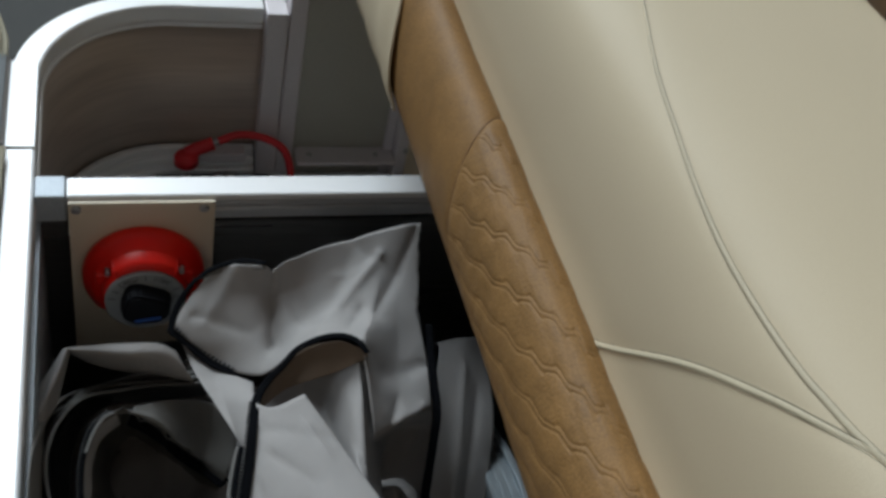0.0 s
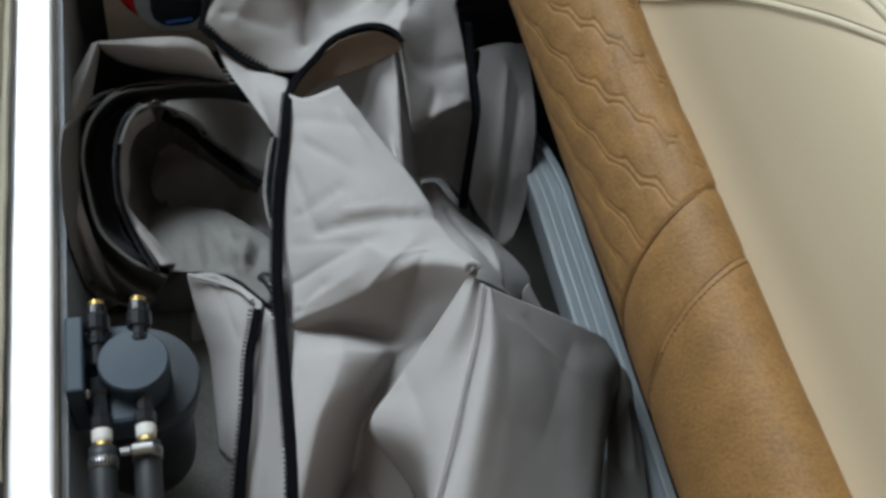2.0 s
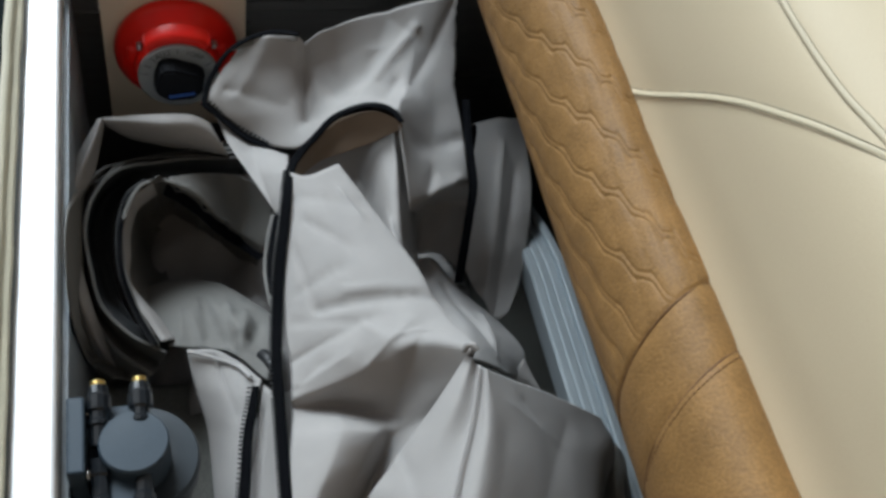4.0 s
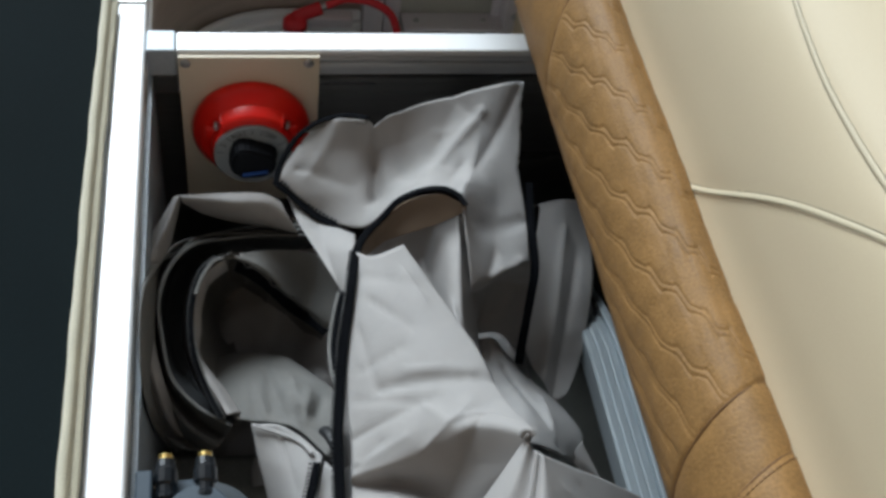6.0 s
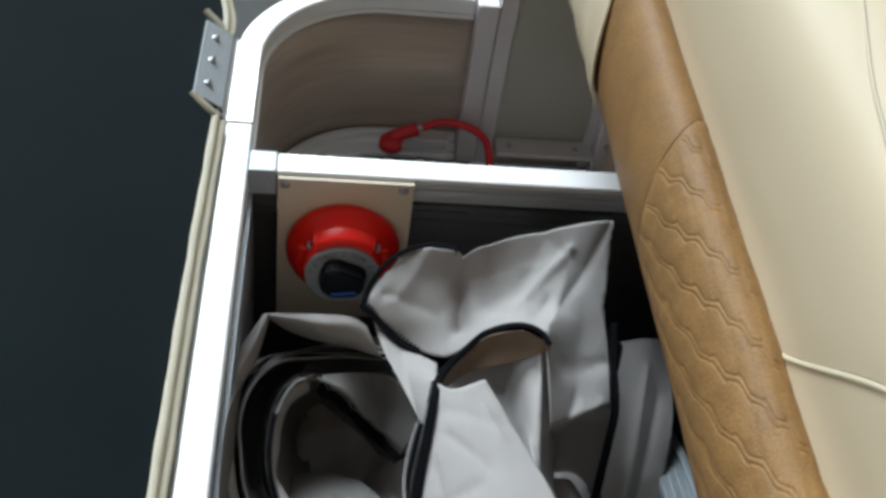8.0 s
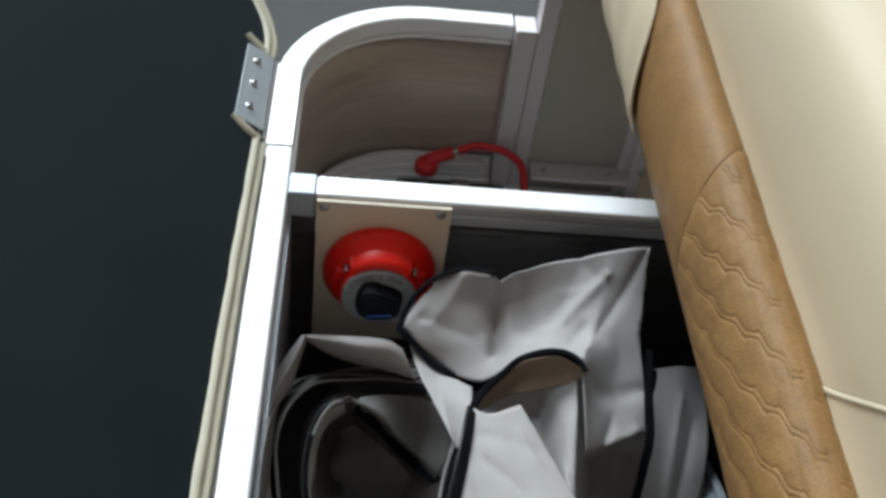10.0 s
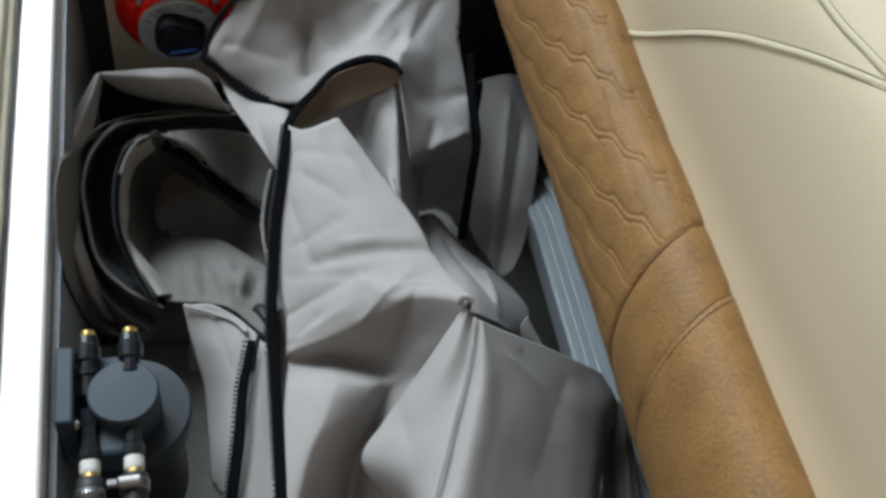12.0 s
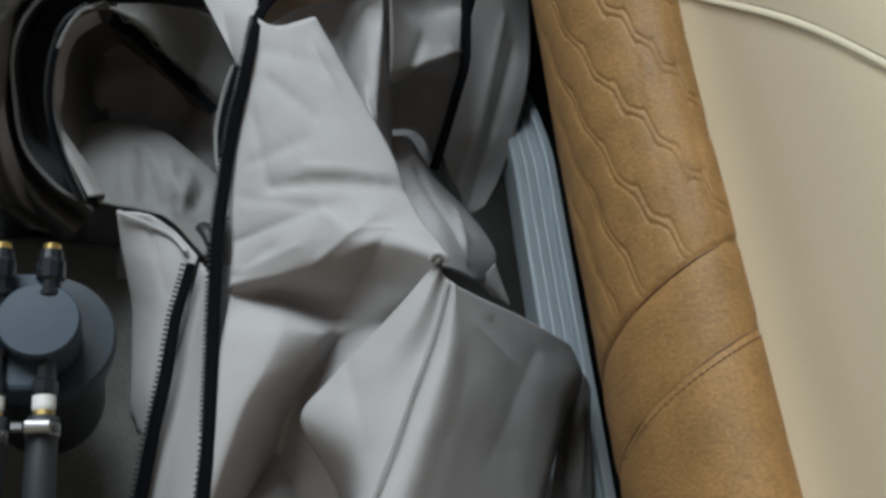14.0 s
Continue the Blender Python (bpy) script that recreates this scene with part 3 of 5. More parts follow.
# the first seam climbs the side (height, y), the second runs along the bend (x, y)
SEAM_A = [(0.6222, -0.395), (0.6334, -0.420), (0.6446, -0.445), (0.6648, -0.470), (0.6930, -0.500), (0.7202, -0.530), (0.7439, -0.560), (0.7636, -0.590), (0.7796, -0.617), (0.7922, -0.643), (0.7998, -0.661), (0.8050, -0.676), (0.8077, -0.689), (0.8095, -0.704)]
SEAM_B = [(0.575, -0.02), (0.55, -0.14), (0.534, -0.205), (0.518, -0.272), (0.509, -0.318), (0.501, -0.377), (0.495, -0.426), (0.491, -0.475), (0.4895, -0.517), (0.490, -0.570), (0.492, -0.610), (0.4945, -0.631), (0.498, -0.658), (0.502, -0.678), (0.505, -0.690), (0.509, -0.711), (0.5145, -0.735), (0.520, -0.760), (0.5249, -0.781), (0.529, -0.798), (0.557, -0.922)]


def near_line(p, line):
    best = 9.0
    for a, b in zip(line[:-1], line[1:]):
        ab = b - a
        t = min(1, max(0, (p - a).dot(ab) / ab.dot(ab)))
        best = min(best, (p - a - ab * t).length)
    return best


def side_x(z):
    """How far out the cushion's side stands at a height."""
    for a, b in zip(SECTION[:-1], SECTION[1:]):
        if z <= b.z:
            return a.x + (b.x - a.x) * (z - a.z) / (b.z - a.z)
    return b.x


LA = [Vector((side_x(q.x), q.y, q.x)) for q in spline([(z, y, 0) for z, y in SEAM_A], 4)]
LB = [top_point(q.x, q.y) for q in spline([(x, y, 0) for x, y in SEAM_B], 4)]
bm = bmesh.new()
ys = [-1.5 + 0.011 * k for k in range(194)]
grid = []
for y in ys:
    row = []
    for q in SECTION:
        p = top_point(q.x, y)
        sunk = 0.0
        if -0.95 < y < 0.0 and q.x < 0.6:
            sunk = -0.0006 * groove(min(near_line(p, LA), near_line(p, LB)), 0.006)
        row.append(bm.verts.new(top_point(q.x, y, sunk)))
    grid.append(row)
for r0, r1 in zip(grid[:-1], grid[1:]):
    for j in range(len(SECTION) - 1):
        bm.faces.new((r0[j], r0[j + 1], r1[j + 1], r1[j]))
part("cushion_top", bm, CREAM, seat, "smooth cream vinyl with welted seams", smooth=True)
UP = Vector((-0.8, 0, 0.6))
for line, r, thin, up in ((LA, 0.0020, 1.0, -0.0004), (LB, 0.0022, 0.35, 0.0002)):
    bm = bmesh.new()
    rings = []
    edges = [[], []]
    for k, q in enumerate(line):
        d = (line[min(k + 1, len(line) - 1)] - line[max(k - 1, 0)]).normalized()
        side = d.cross(UP).normalized()
        w = r * (thin + (1 - thin) * min(1, k / (0.6 * len(line))))
        c = q + UP * up
        rings.append([bm.verts.new(c + side * w * math.cos(0.524 * j) + UP * w * 0.3 * math.sin(0.524 * j)) for j in range(12)])
        for e, sign in zip(edges, (-1, 1)):
            e.append(q + side * sign * (w + 0.0005) + UP * 0.0001)
    for a, b in zip(rings[:-1], rings[1:]):
        for j in range(12):
            bm.faces.new((a[j], a[(j + 1) % 12], b[(j + 1) % 12], b[j]))
    part("piping", bm, CREAM_PIPE, seat, "cream welt piping", smooth=True)
    # dark lines along both sides of the welt imitate shade in its groove
    for e in edges:
        bm = bmesh.new()
        tube(bm, e, 0.00035 * (0.5 + 0.5 * thin), 6)
        part("welt_shade", bm, GROOVE_SHADE, seat, smooth=True)
bm = bmesh.new()
box(bm, 0.60, 1.08, -1.49, 0.02, 0.001, 0.775, 0.02)
box(bm, 0.55, 1.08, 0.021, 0.60, 0.001, 0.775, 0.02)
part("seat_base", bm, CREAM, seat)
bm = bmesh.new()
tube(bm, [Vector((0.792 + 0.012 * math.sin(k * 0.3), 0.62 - 0.05 * k, 0.856)) for k in range(24)], 0.035, 16)
part("rear_roll", bm, DARK_BROWN, seat, "dark brown vinyl edge roll", smooth=True)
# cream flap wrapped round the inner side of the roll's far end
bm = bmesh.new()
EDGE = [(0.022, 202.0), (0.027, 186.0), (0.042, 164.0), (0.060, 147.0), (0.085, 131.0), (0.12, 116.0), (0.2, 98.0), (0.62, 80.0)]
grid = []
for k in range(60):
    y = 0.023 + 0.58 * (k / 59) ** 1.7
    edge = EDGE[-1][1]
    for (ya, da), (yb, db) in zip(EDGE[:-1], EDGE[1:]):
        if ya <= y <= yb:
            edge = da + (db - da) * (y - ya) / (yb - ya)
            break
    grid.append([bm.verts.new(roll_point(y, edge + (226 - edge) * n / 14, 0.0045 + 0.0012 * math.sin(y * 60 + n * 0.4))) for n in range(15)])
for r0, r1 in zip(grid[:-1], grid[1:]):
    for n in range(14):
        bm.faces.new((r0[n], r0[n + 1], r1[n + 1], r1[n]))
ob = part("end_flap", bm, CREAM, seat, "cream vinyl end flap", smooth=True)
sol = ob.modifiers.new("thickness", "SOLIDIFY")
sol.thickness, sol.offset = 0.003, 0

# ---- water filter ----
filt = empty("water_filter", "black inline water filter with brass-tipped fittings and clamped hoses", "filter", (0.062, -0.575, 0.21))
FX, FY = 0.058, -0.576
bm = bmesh.new()
lathe(bm, [(0.0005, 0.212), (0.026, 0.213), (0.038, 0.218), (0.043, 0.230), (0.0445, 0.245), (0.0445, 0.335), (0.043, 0.352), (0.040, 0.358)], pose(FX - 0.003, FY, 0), 40)
part("canister", bm, BLACK, filt, smooth=True)
bm = bmesh.new()
lathe(bm, [(0.044, 0.332), (0.0482, 0.338), (0.0488, 0.355), (0.0468, 0.361), (0.03, 0.362)], pose(FX + 0.002, FY + 0.006, 0), 44)
part("head", bm, SLATE_DARK, filt, "slate grey filter head")
bm = bmesh.new()
lathe(bm, [(0.028, 0.36), (0.028, 0.398), (0.0265, 0.4005), (0.01, 0.401)], pose(FX - 0.001, FY + 0.001, 0), 40)
part("cap", bm, SLATE, filt, "round slate grey cap")
bm = bmesh.new()
box(bm, 0.006, 0.02, FY - 0.026, FY + 0.042, 0.34, 0.408, 0.002)
box(bm, 0.02, 0.05, FY - 0.02, FY + 0.02, 0.345, 0.372, 0.002)
part("bracket", bm, SLATE, filt)
for y in (FY + 0.035, FY - 0.021):
    bm = bmesh.new()
    screw_head(bm, pose(0.0205, y, 0.392, 0, 90, 0), 0.0045)
    part("screw", bm, STEEL, filt)
bm = bmesh.new()
box(bm, 0.034, 0.062, FY - 0.045, FY + 0.045, 0.352, 0.384, 0.004)
part("manifold", bm, SLATE, filt)
for k, x in enumerate((0.030, 0.063)):
    bm = bmesh.new()
    lathe(bm, [(0.0070, -0.004), (0.0070, 0.012), (0.0092, 0.013), (0.0092, 0.016), (0.0078, 0.018), (0.0078, 0.024), (0.0100, 0.026), (0.0100, 0.038), (0.0086, 0.040), (0.0080, 0.047)], pose(x, FY + 0.008, 0.392, -82, 0, 0), 12)
    f = part("fitting", bm, GLOSS, filt, "glossy black elbow fitting")
    bm = bmesh.new()
    lathe(bm, [(0.0062, 0), (0.0062, 0.005), (0.004, 0.006)], pose(x, FY + 0.054, 0.399, -82, 0, 0), 16)
    part("plug", bm, BRASS, f, "brass plug")
    bm = bmesh.new()
    lathe(bm, [(0.0092, -0.002), (0.0086, 0.010), (0.0068, 0.012), (0.0072, 0.028), (0.0088, 0.030), (0.0088, 0.038), (0.0074, 0.040)], pose(x, FY - 0.010, 0.388, 95, 0, 0), 8)
    part("nipple", bm, GLOSS, f, "glossy black hose tail")
    bm = bmesh.new()
    lathe(bm, [(0.0070, 0), (0.0079, 0.001), (0.0079, 0.009), (0.0072, 0.011)], pose(x, FY - 0.049, 0.384, 95, 0, 0), 18)
    part("collar", bm, WHITE, f, "white nylon collar")
    bm = bmesh.new()
    lathe(bm, [(0.0072, 0), (0.0074, 0.004), (0.0066, 0.005)], pose(x, FY - 0.060, 0.383, 95, 0, 0), 18)
    part("ferrule", bm, BRASS, f, "brass ferrule")
    bm = bmesh.new()
    tube(bm, spline([(x, FY - 0.0645, 0.383), (x, FY - 0.12, 0.378), (x + 0.002, FY - 0.2, 0.36), (x + 0.006, FY - 0.3, 0.31), (x + 0.01, FY - 0.38, 0.2), (x + 0.01, FY - 0.40, 0.06)], 8), 0.0105, 16)
    h = part("hose", bm, RUBBER, f, "black rubber hose", smooth=True)
    bm = bmesh.new()
    cl = pose(x, FY - 0.0735 - 0.004 * (1 - k), 0.382, 96, 0, 0)
    lathe(bm, [(0.0106, -0.0042), (0.0115, -0.0042), (0.0115, 0.0042), (0.0106, 0.0042)], cl, 28)
    band = part("clamp", bm, CLAMP, filt, "steel hose clamp", smooth=True)
    for n in range(9):
        bm = bmesh.new()
        a = -0.95 + 0.24 * n
        box(bm, -0.0006, 0.0006, 0.0112, 0.0118, -0.003, 0.003, 0, cl @ Matrix.Rotation(a, 4, "Z"))
        part("slot", bm, BLACK, band)
    if k:
        bm = bmesh.new()
        lathe(bm, [(0.0042, -0.008), (0.0048, -0.007), (0.0048, 0.008), (0.0042, 0.009)], cl @ Matrix.Translation((-0.003, 0.0135, 0)) @ Matrix.Rotation(radians(90), 4, "Y"), 14)
        lathe(bm, [(0.0034, -0.016), (0.0036, -0.0155), (0.0036, -0.009)], cl @ Matrix.Translation((-0.003, 0.0135, 0)) @ Matrix.Rotation(radians(90), 4, "Y"), 6)
        part("clamp_screw", bm, CLAMP, band, "steel worm screw")

# ---- canvas cover, folded into the locker ----
PANELS = {}
PANELS['rim_cloth'] = []
PANELS['rim_cloth'] += [
    [(0.177, -0.094, 0.376), (0.206, -0.092, 0.386), (0.246, -0.107, 0.402)],
    [(0.178, -0.092, 0.379), (0.204, -0.086, 0.390), (0.247, -0.100, 0.404)],
]
PANELS['side_fold'] = []
PANELS['side_fold'] += [
    [(0.489, -0.564, 0.305), (0.506, -0.570, 0.290), (0.518, -0.585, 0.275)],
    [(0.480, -0.612, 0.295), (0.502, -0.605, 0.275), (0.516, -0.619, 0.266)],
    [(0.465, -0.668, 0.285), (0.488, -0.664, 0.270), (0.508, -0.670, 0.264)],
    [(0.448, -0.726, 0.275), (0.473, -0.726, 0.268), (0.496, -0.727, 0.262)],
    [(0.429, -0.795, 0.270), (0.455, -0.798, 0.266), (0.479, -0.800, 0.261)],
]
PANELS['bag'] = []
PANELS['bag'] += [
    [(0.079, -0.420, 0.296), (0.063, -0.382, 0.303), (0.051, -0.341, 0.315), (0.050, -0.296, 0.322), (0.059, -0.261, 0.328), (0.078, -0.240, 0.331), (0.102, -0.241, 0.327), (0.127, -0.243, 0.305), (0.155, -0.239, 0.255), (0.175, -0.239, 0.232), (0.195, -0.271, 0.245)],
    [(0.079, -0.375, 0.250), (0.065, -0.346, 0.256), (0.052, -0.299, 0.261), (0.051, -0.257, 0.270), (0.059, -0.229, 0.278), (0.079, -0.213, 0.288), (0.098, -0.212, 0.285), (0.119, -0.213, 0.260), (0.148, -0.221, 0.223), (0.170, -0.231, 0.208), (0.192, -0.266, 0.223)],
]
PANELS['bag'] += [
    [(0.093, -0.322, 0.185), (0.082, -0.275, 0.175), (0.071, -0.226, 0.165), (0.067, -0.192, 0.175), (0.074, -0.166, 0.185), (0.085, -0.165, 0.205), (0.098, -0.166, 0.205), (0.116, -0.169, 0.180), (0.140, -0.187, 0.160), (0.165, -0.204, 0.150), (0.190, -0.238, 0.160)],
    [(0.115, -0.262, 0.130), (0.105, -0.228, 0.120), (0.099, -0.202, 0.120), (0.096, -0.176, 0.120), (0.098, -0.159, 0.130), (0.102, -0.147, 0.135), (0.109, -0.144, 0.135), (0.122, -0.162, 0.135), (0.139, -0.193, 0.135), (0.160, -0.221, 0.135), (0.182, -0.247, 0.145)],
]
PANELS['bag'] += [
    [(0.132, -0.224, 0.100), (0.129, -0.216, 0.100), (0.126, -0.207, 0.100), (0.123, -0.198, 0.100), (0.124, -0.189, 0.100), (0.126, -0.182, 0.100), (0.131, -0.183, 0.100), (0.136, -0.186, 0.100), (0.144, -0.195, 0.100), (0.154, -0.205, 0.100), (0.173, -0.223, 0.105)],
]
PANELS['lining'] = []
PANELS['lining'] += [
    [(0.222, -0.259, 0.358), (0.246, -0.227, 0.362), (0.277, -0.214, 0.385), (0.310, -0.222, 0.405), (0.335, -0.243, 0.411)],
    [(0.228, -0.253, 0.345), (0.253, -0.226, 0.350), (0.282, -0.221, 0.370), (0.313, -0.229, 0.392), (0.337, -0.244, 0.408)],
    [(0.232, -0.247, 0.332), (0.258, -0.232, 0.342), (0.287, -0.236, 0.361), (0.315, -0.241, 0.381), (0.339, -0.244, 0.401)],
]
PANELS['hood'] = []
PANELS['hood'] += [
    [(0.150, -0.113, 0.345), (0.195, -0.087, 0.385), (0.252, -0.105, 0.408), (0.320, -0.079, 0.410), (0.387, -0.055, 0.409)],
    [(0.144, -0.131, 0.337), (0.189, -0.114, 0.362), (0.254, -0.116, 0.374), (0.321, -0.111, 0.388), (0.381, -0.103, 0.388)],
    [(0.150, -0.140, 0.328), (0.189, -0.153, 0.335), (0.247, -0.156, 0.352), (0.313, -0.146, 0.374), (0.360, -0.169, 0.390)],
    [(0.156, -0.143, 0.320), (0.188, -0.168, 0.312), (0.236, -0.202, 0.332), (0.291, -0.206, 0.396), (0.336, -0.228, 0.412)],
]
PANELS['drape'] = []
PANELS['drape'] += [
    [(0.387, -0.055, 0.409), (0.416, -0.046, 0.409), (0.443, -0.038, 0.408)],
    [(0.381, -0.103, 0.388), (0.409, -0.100, 0.382), (0.433, -0.097, 0.376)],
    [(0.360, -0.169, 0.390), (0.395, -0.159, 0.370), (0.423, -0.154, 0.360)],
    [(0.336, -0.228, 0.412), (0.385, -0.205, 0.362), (0.424, -0.199, 0.345)],
]
PANELS['drape'] += [
    [(0.338, -0.318, 0.362), (0.369, -0.299, 0.358), (0.418, -0.264, 0.335)],
    [(0.355, -0.282, 0.305), (0.387, -0.259, 0.298), (0.428, -0.257, 0.288)],
    [(0.364, -0.301, 0.255), (0.390, -0.302, 0.252), (0.408, -0.320, 0.245)],
]
PANELS['tuck'] = []
PANELS['tuck'] += [
    [(0.232, -0.216, 0.305), (0.258, -0.192, 0.318), (0.289, -0.186, 0.338), (0.321, -0.193, 0.360), (0.342, -0.221, 0.388), (0.356, -0.217, 0.358)],
    [(0.241, -0.244, 0.295), (0.277, -0.222, 0.300), (0.303, -0.234, 0.325), (0.318, -0.269, 0.374), (0.343, -0.252, 0.366), (0.357, -0.248, 0.336)],
    [(0.255, -0.281, 0.290), (0.290, -0.267, 0.300), (0.305, -0.291, 0.330), (0.314, -0.327, 0.374), (0.339, -0.302, 0.348), (0.353, -0.298, 0.318)],
    [(0.284, -0.337, 0.290), (0.308, -0.329, 0.305), (0.311, -0.355, 0.338), (0.314, -0.378, 0.366), (0.336, -0.355, 0.330), (0.350, -0.351, 0.300)],
]
PANELS['tuck'] += [
    [(0.320, -0.378, 0.280), (0.332, -0.375, 0.290), (0.334, -0.386, 0.310), (0.337, -0.394, 0.320), (0.354, -0.370, 0.295), (0.368, -0.366, 0.265)],
]
PANELS['front'] = []
PANELS['front'] += [
    [(0.219, -0.270, 0.370), (0.231, -0.279, 0.373), (0.242, -0.279, 0.375), (0.257, -0.272, 0.375), (0.271, -0.264, 0.372), (0.277, -0.261, 0.350)],
    [(0.209, -0.337, 0.365), (0.231, -0.346, 0.375), (0.251, -0.354, 0.382), (0.274, -0.354, 0.384), (0.298, -0.341, 0.380), (0.304, -0.338, 0.358)],
    [(0.199, -0.398, 0.355), (0.230, -0.412, 0.370), (0.258, -0.421, 0.382), (0.289, -0.424, 0.390), (0.322, -0.413, 0.388), (0.328, -0.410, 0.366)],
    [(0.194, -0.456, 0.345), (0.231, -0.468, 0.366), (0.265, -0.478, 0.382), (0.302, -0.484, 0.394), (0.338, -0.479, 0.396), (0.344, -0.476, 0.374)],
]
PANELS['front'] += [
    [(0.196, -0.481, 0.343), (0.230, -0.492, 0.363), (0.269, -0.496, 0.382), (0.313, -0.495, 0.402), (0.349, -0.522, 0.418), (0.355, -0.519, 0.396)],
    [(0.193, -0.515, 0.338), (0.229, -0.516, 0.356), (0.272, -0.510, 0.376), (0.303, -0.507, 0.398), (0.344, -0.533, 0.420), (0.347, -0.533, 0.400)],
    [(0.193, -0.519, 0.333), (0.234, -0.517, 0.338), (0.275, -0.524, 0.350), (0.306, -0.528, 0.366), (0.331, -0.547, 0.388), (0.334, -0.547, 0.368)],
    [(0.194, -0.523, 0.331), (0.236, -0.519, 0.320), (0.275, -0.531, 0.318), (0.296, -0.549, 0.338), (0.318, -0.556, 0.352), (0.321, -0.556, 0.332)],
]
PANELS['front'] += [
    [(0.188, -0.555, 0.340), (0.232, -0.561, 0.352), (0.266, -0.559, 0.338), (0.281, -0.557, 0.318), (0.300, -0.571, 0.346), (0.307, -0.577, 0.350)],
    [(0.182, -0.587, 0.340), (0.218, -0.592, 0.352), (0.248, -0.587, 0.332), (0.264, -0.579, 0.294), (0.284, -0.586, 0.332), (0.292, -0.592, 0.336)],
    [(0.177, -0.618, 0.338), (0.201, -0.622, 0.346), (0.229, -0.614, 0.320), (0.247, -0.599, 0.268), (0.265, -0.599, 0.304), (0.273, -0.608, 0.312)],
    [(0.171, -0.656, 0.335), (0.189, -0.656, 0.338), (0.210, -0.648, 0.308), (0.236, -0.629, 0.236), (0.258, -0.621, 0.270), (0.275, -0.638, 0.280)],
]
PANELS['front'] += [
    [(0.164, -0.706, 0.330), (0.175, -0.699, 0.326), (0.192, -0.687, 0.296), (0.219, -0.669, 0.222), (0.263, -0.660, 0.244), (0.286, -0.669, 0.255)],
]
PANELS['tab'] = []
PANELS['tab'] += [
    [(0.436, -0.468, 0.250), (0.442, -0.460, 0.256), (0.450, -0.452, 0.260)],
    [(0.442, -0.473, 0.246), (0.451, -0.470, 0.250), (0.458, -0.468, 0.250)],
    [(0.449, -0.477, 0.240), (0.459, -0.482, 0.240), (0.467, -0.487, 0.240)],
]
PANELS['under_fold'] = []
PANELS['under_fold'] += [
    [(0.352, -0.320, 0.270), (0.372, -0.326, 0.280), (0.395, -0.320, 0.240), (0.414, -0.335, 0.220)],
    [(0.356, -0.402, 0.300), (0.385, -0.387, 0.285), (0.415, -0.379, 0.255), (0.444, -0.383, 0.230)],
    [(0.358, -0.465, 0.340), (0.386, -0.444, 0.315), (0.427, -0.428, 0.270), (0.463, -0.427, 0.232)],
    [(0.352, -0.521, 0.388), (0.379, -0.505, 0.348), (0.412, -0.487, 0.298), (0.436, -0.472, 0.258)],
]
PANELS['rear_flap'] = []
PANELS['rear_flap'] += [
    [(0.469, -0.094, 0.240), (0.502, -0.087, 0.240), (0.538, -0.070, 0.220)],
    [(0.469, -0.129, 0.275), (0.502, -0.122, 0.275), (0.538, -0.105, 0.255)],
    [(0.438, -0.220, 0.269), (0.474, -0.225, 0.271), (0.521, -0.217, 0.259)],
    [(0.417, -0.281, 0.252), (0.456, -0.296, 0.258), (0.500, -0.289, 0.243)],
]
PANELS['rear_flap'] += [
    [(0.422, -0.330, 0.236), (0.448, -0.337, 0.236), (0.482, -0.333, 0.226)],
    [(0.440, -0.370, 0.225), (0.448, -0.376, 0.225), (0.461, -0.368, 0.225)],
]
PANELS['collar'] = []
PANELS['collar'] += [
    [(0.034, -0.160, 0.347), (0.063, -0.164, 0.352), (0.098, -0.167, 0.356), (0.127, -0.164, 0.350), (0.146, -0.165, 0.338)],
    [(0.036, -0.163, 0.346), (0.063, -0.170, 0.347), (0.098, -0.179, 0.350), (0.129, -0.176, 0.344), (0.152, -0.175, 0.330)],
    [(0.037, -0.162, 0.340), (0.062, -0.167, 0.332), (0.097, -0.175, 0.328), (0.130, -0.178, 0.324), (0.158, -0.182, 0.320)],
    [(0.038, -0.152, 0.325), (0.060, -0.155, 0.310), (0.095, -0.160, 0.300), (0.130, -0.167, 0.300), (0.164, -0.183, 0.305)],
]
PANELS['collar'] += [
    [(0.037, -0.120, 0.290), (0.059, -0.119, 0.270), (0.096, -0.123, 0.260), (0.132, -0.130, 0.260), (0.168, -0.153, 0.270)],
]
PANELS['neck'] = []
PANELS['neck'] += [
    [(0.156, -0.141, 0.322), (0.187, -0.170, 0.312), (0.227, -0.206, 0.325)],
    [(0.165, -0.178, 0.317), (0.192, -0.222, 0.322), (0.220, -0.258, 0.352)],
    [(0.196, -0.265, 0.325), (0.204, -0.295, 0.333), (0.208, -0.325, 0.355)],
]
PANELS['hang'] = []
PANELS['hang'] += [
    [(0.029, -0.157, 0.342), (0.034, -0.161, 0.347), (0.036, -0.160, 0.338)],
    [(0.009, -0.181, 0.322), (0.021, -0.193, 0.334), (0.030, -0.175, 0.318)],
    [(-0.009, -0.211, 0.312), (0.007, -0.223, 0.324), (0.022, -0.200, 0.304)],
    [(-0.012, -0.248, 0.320), (-0.002, -0.258, 0.330), (0.009, -0.239, 0.308)],
]
PANELS['hang'] += [
    [(-0.011, -0.307, 0.320), (-0.001, -0.317, 0.330), (0.006, -0.299, 0.308)],
    [(-0.001, -0.371, 0.320), (0.010, -0.380, 0.330), (0.016, -0.363, 0.308)],
    [(0.008, -0.388, 0.267), (0.020, -0.397, 0.277), (0.028, -0.382, 0.255)],
    [(0.025, -0.383, 0.200), (0.037, -0.392, 0.210), (0.045, -0.378, 0.188)],
]
PANELS['outer_band'] = []
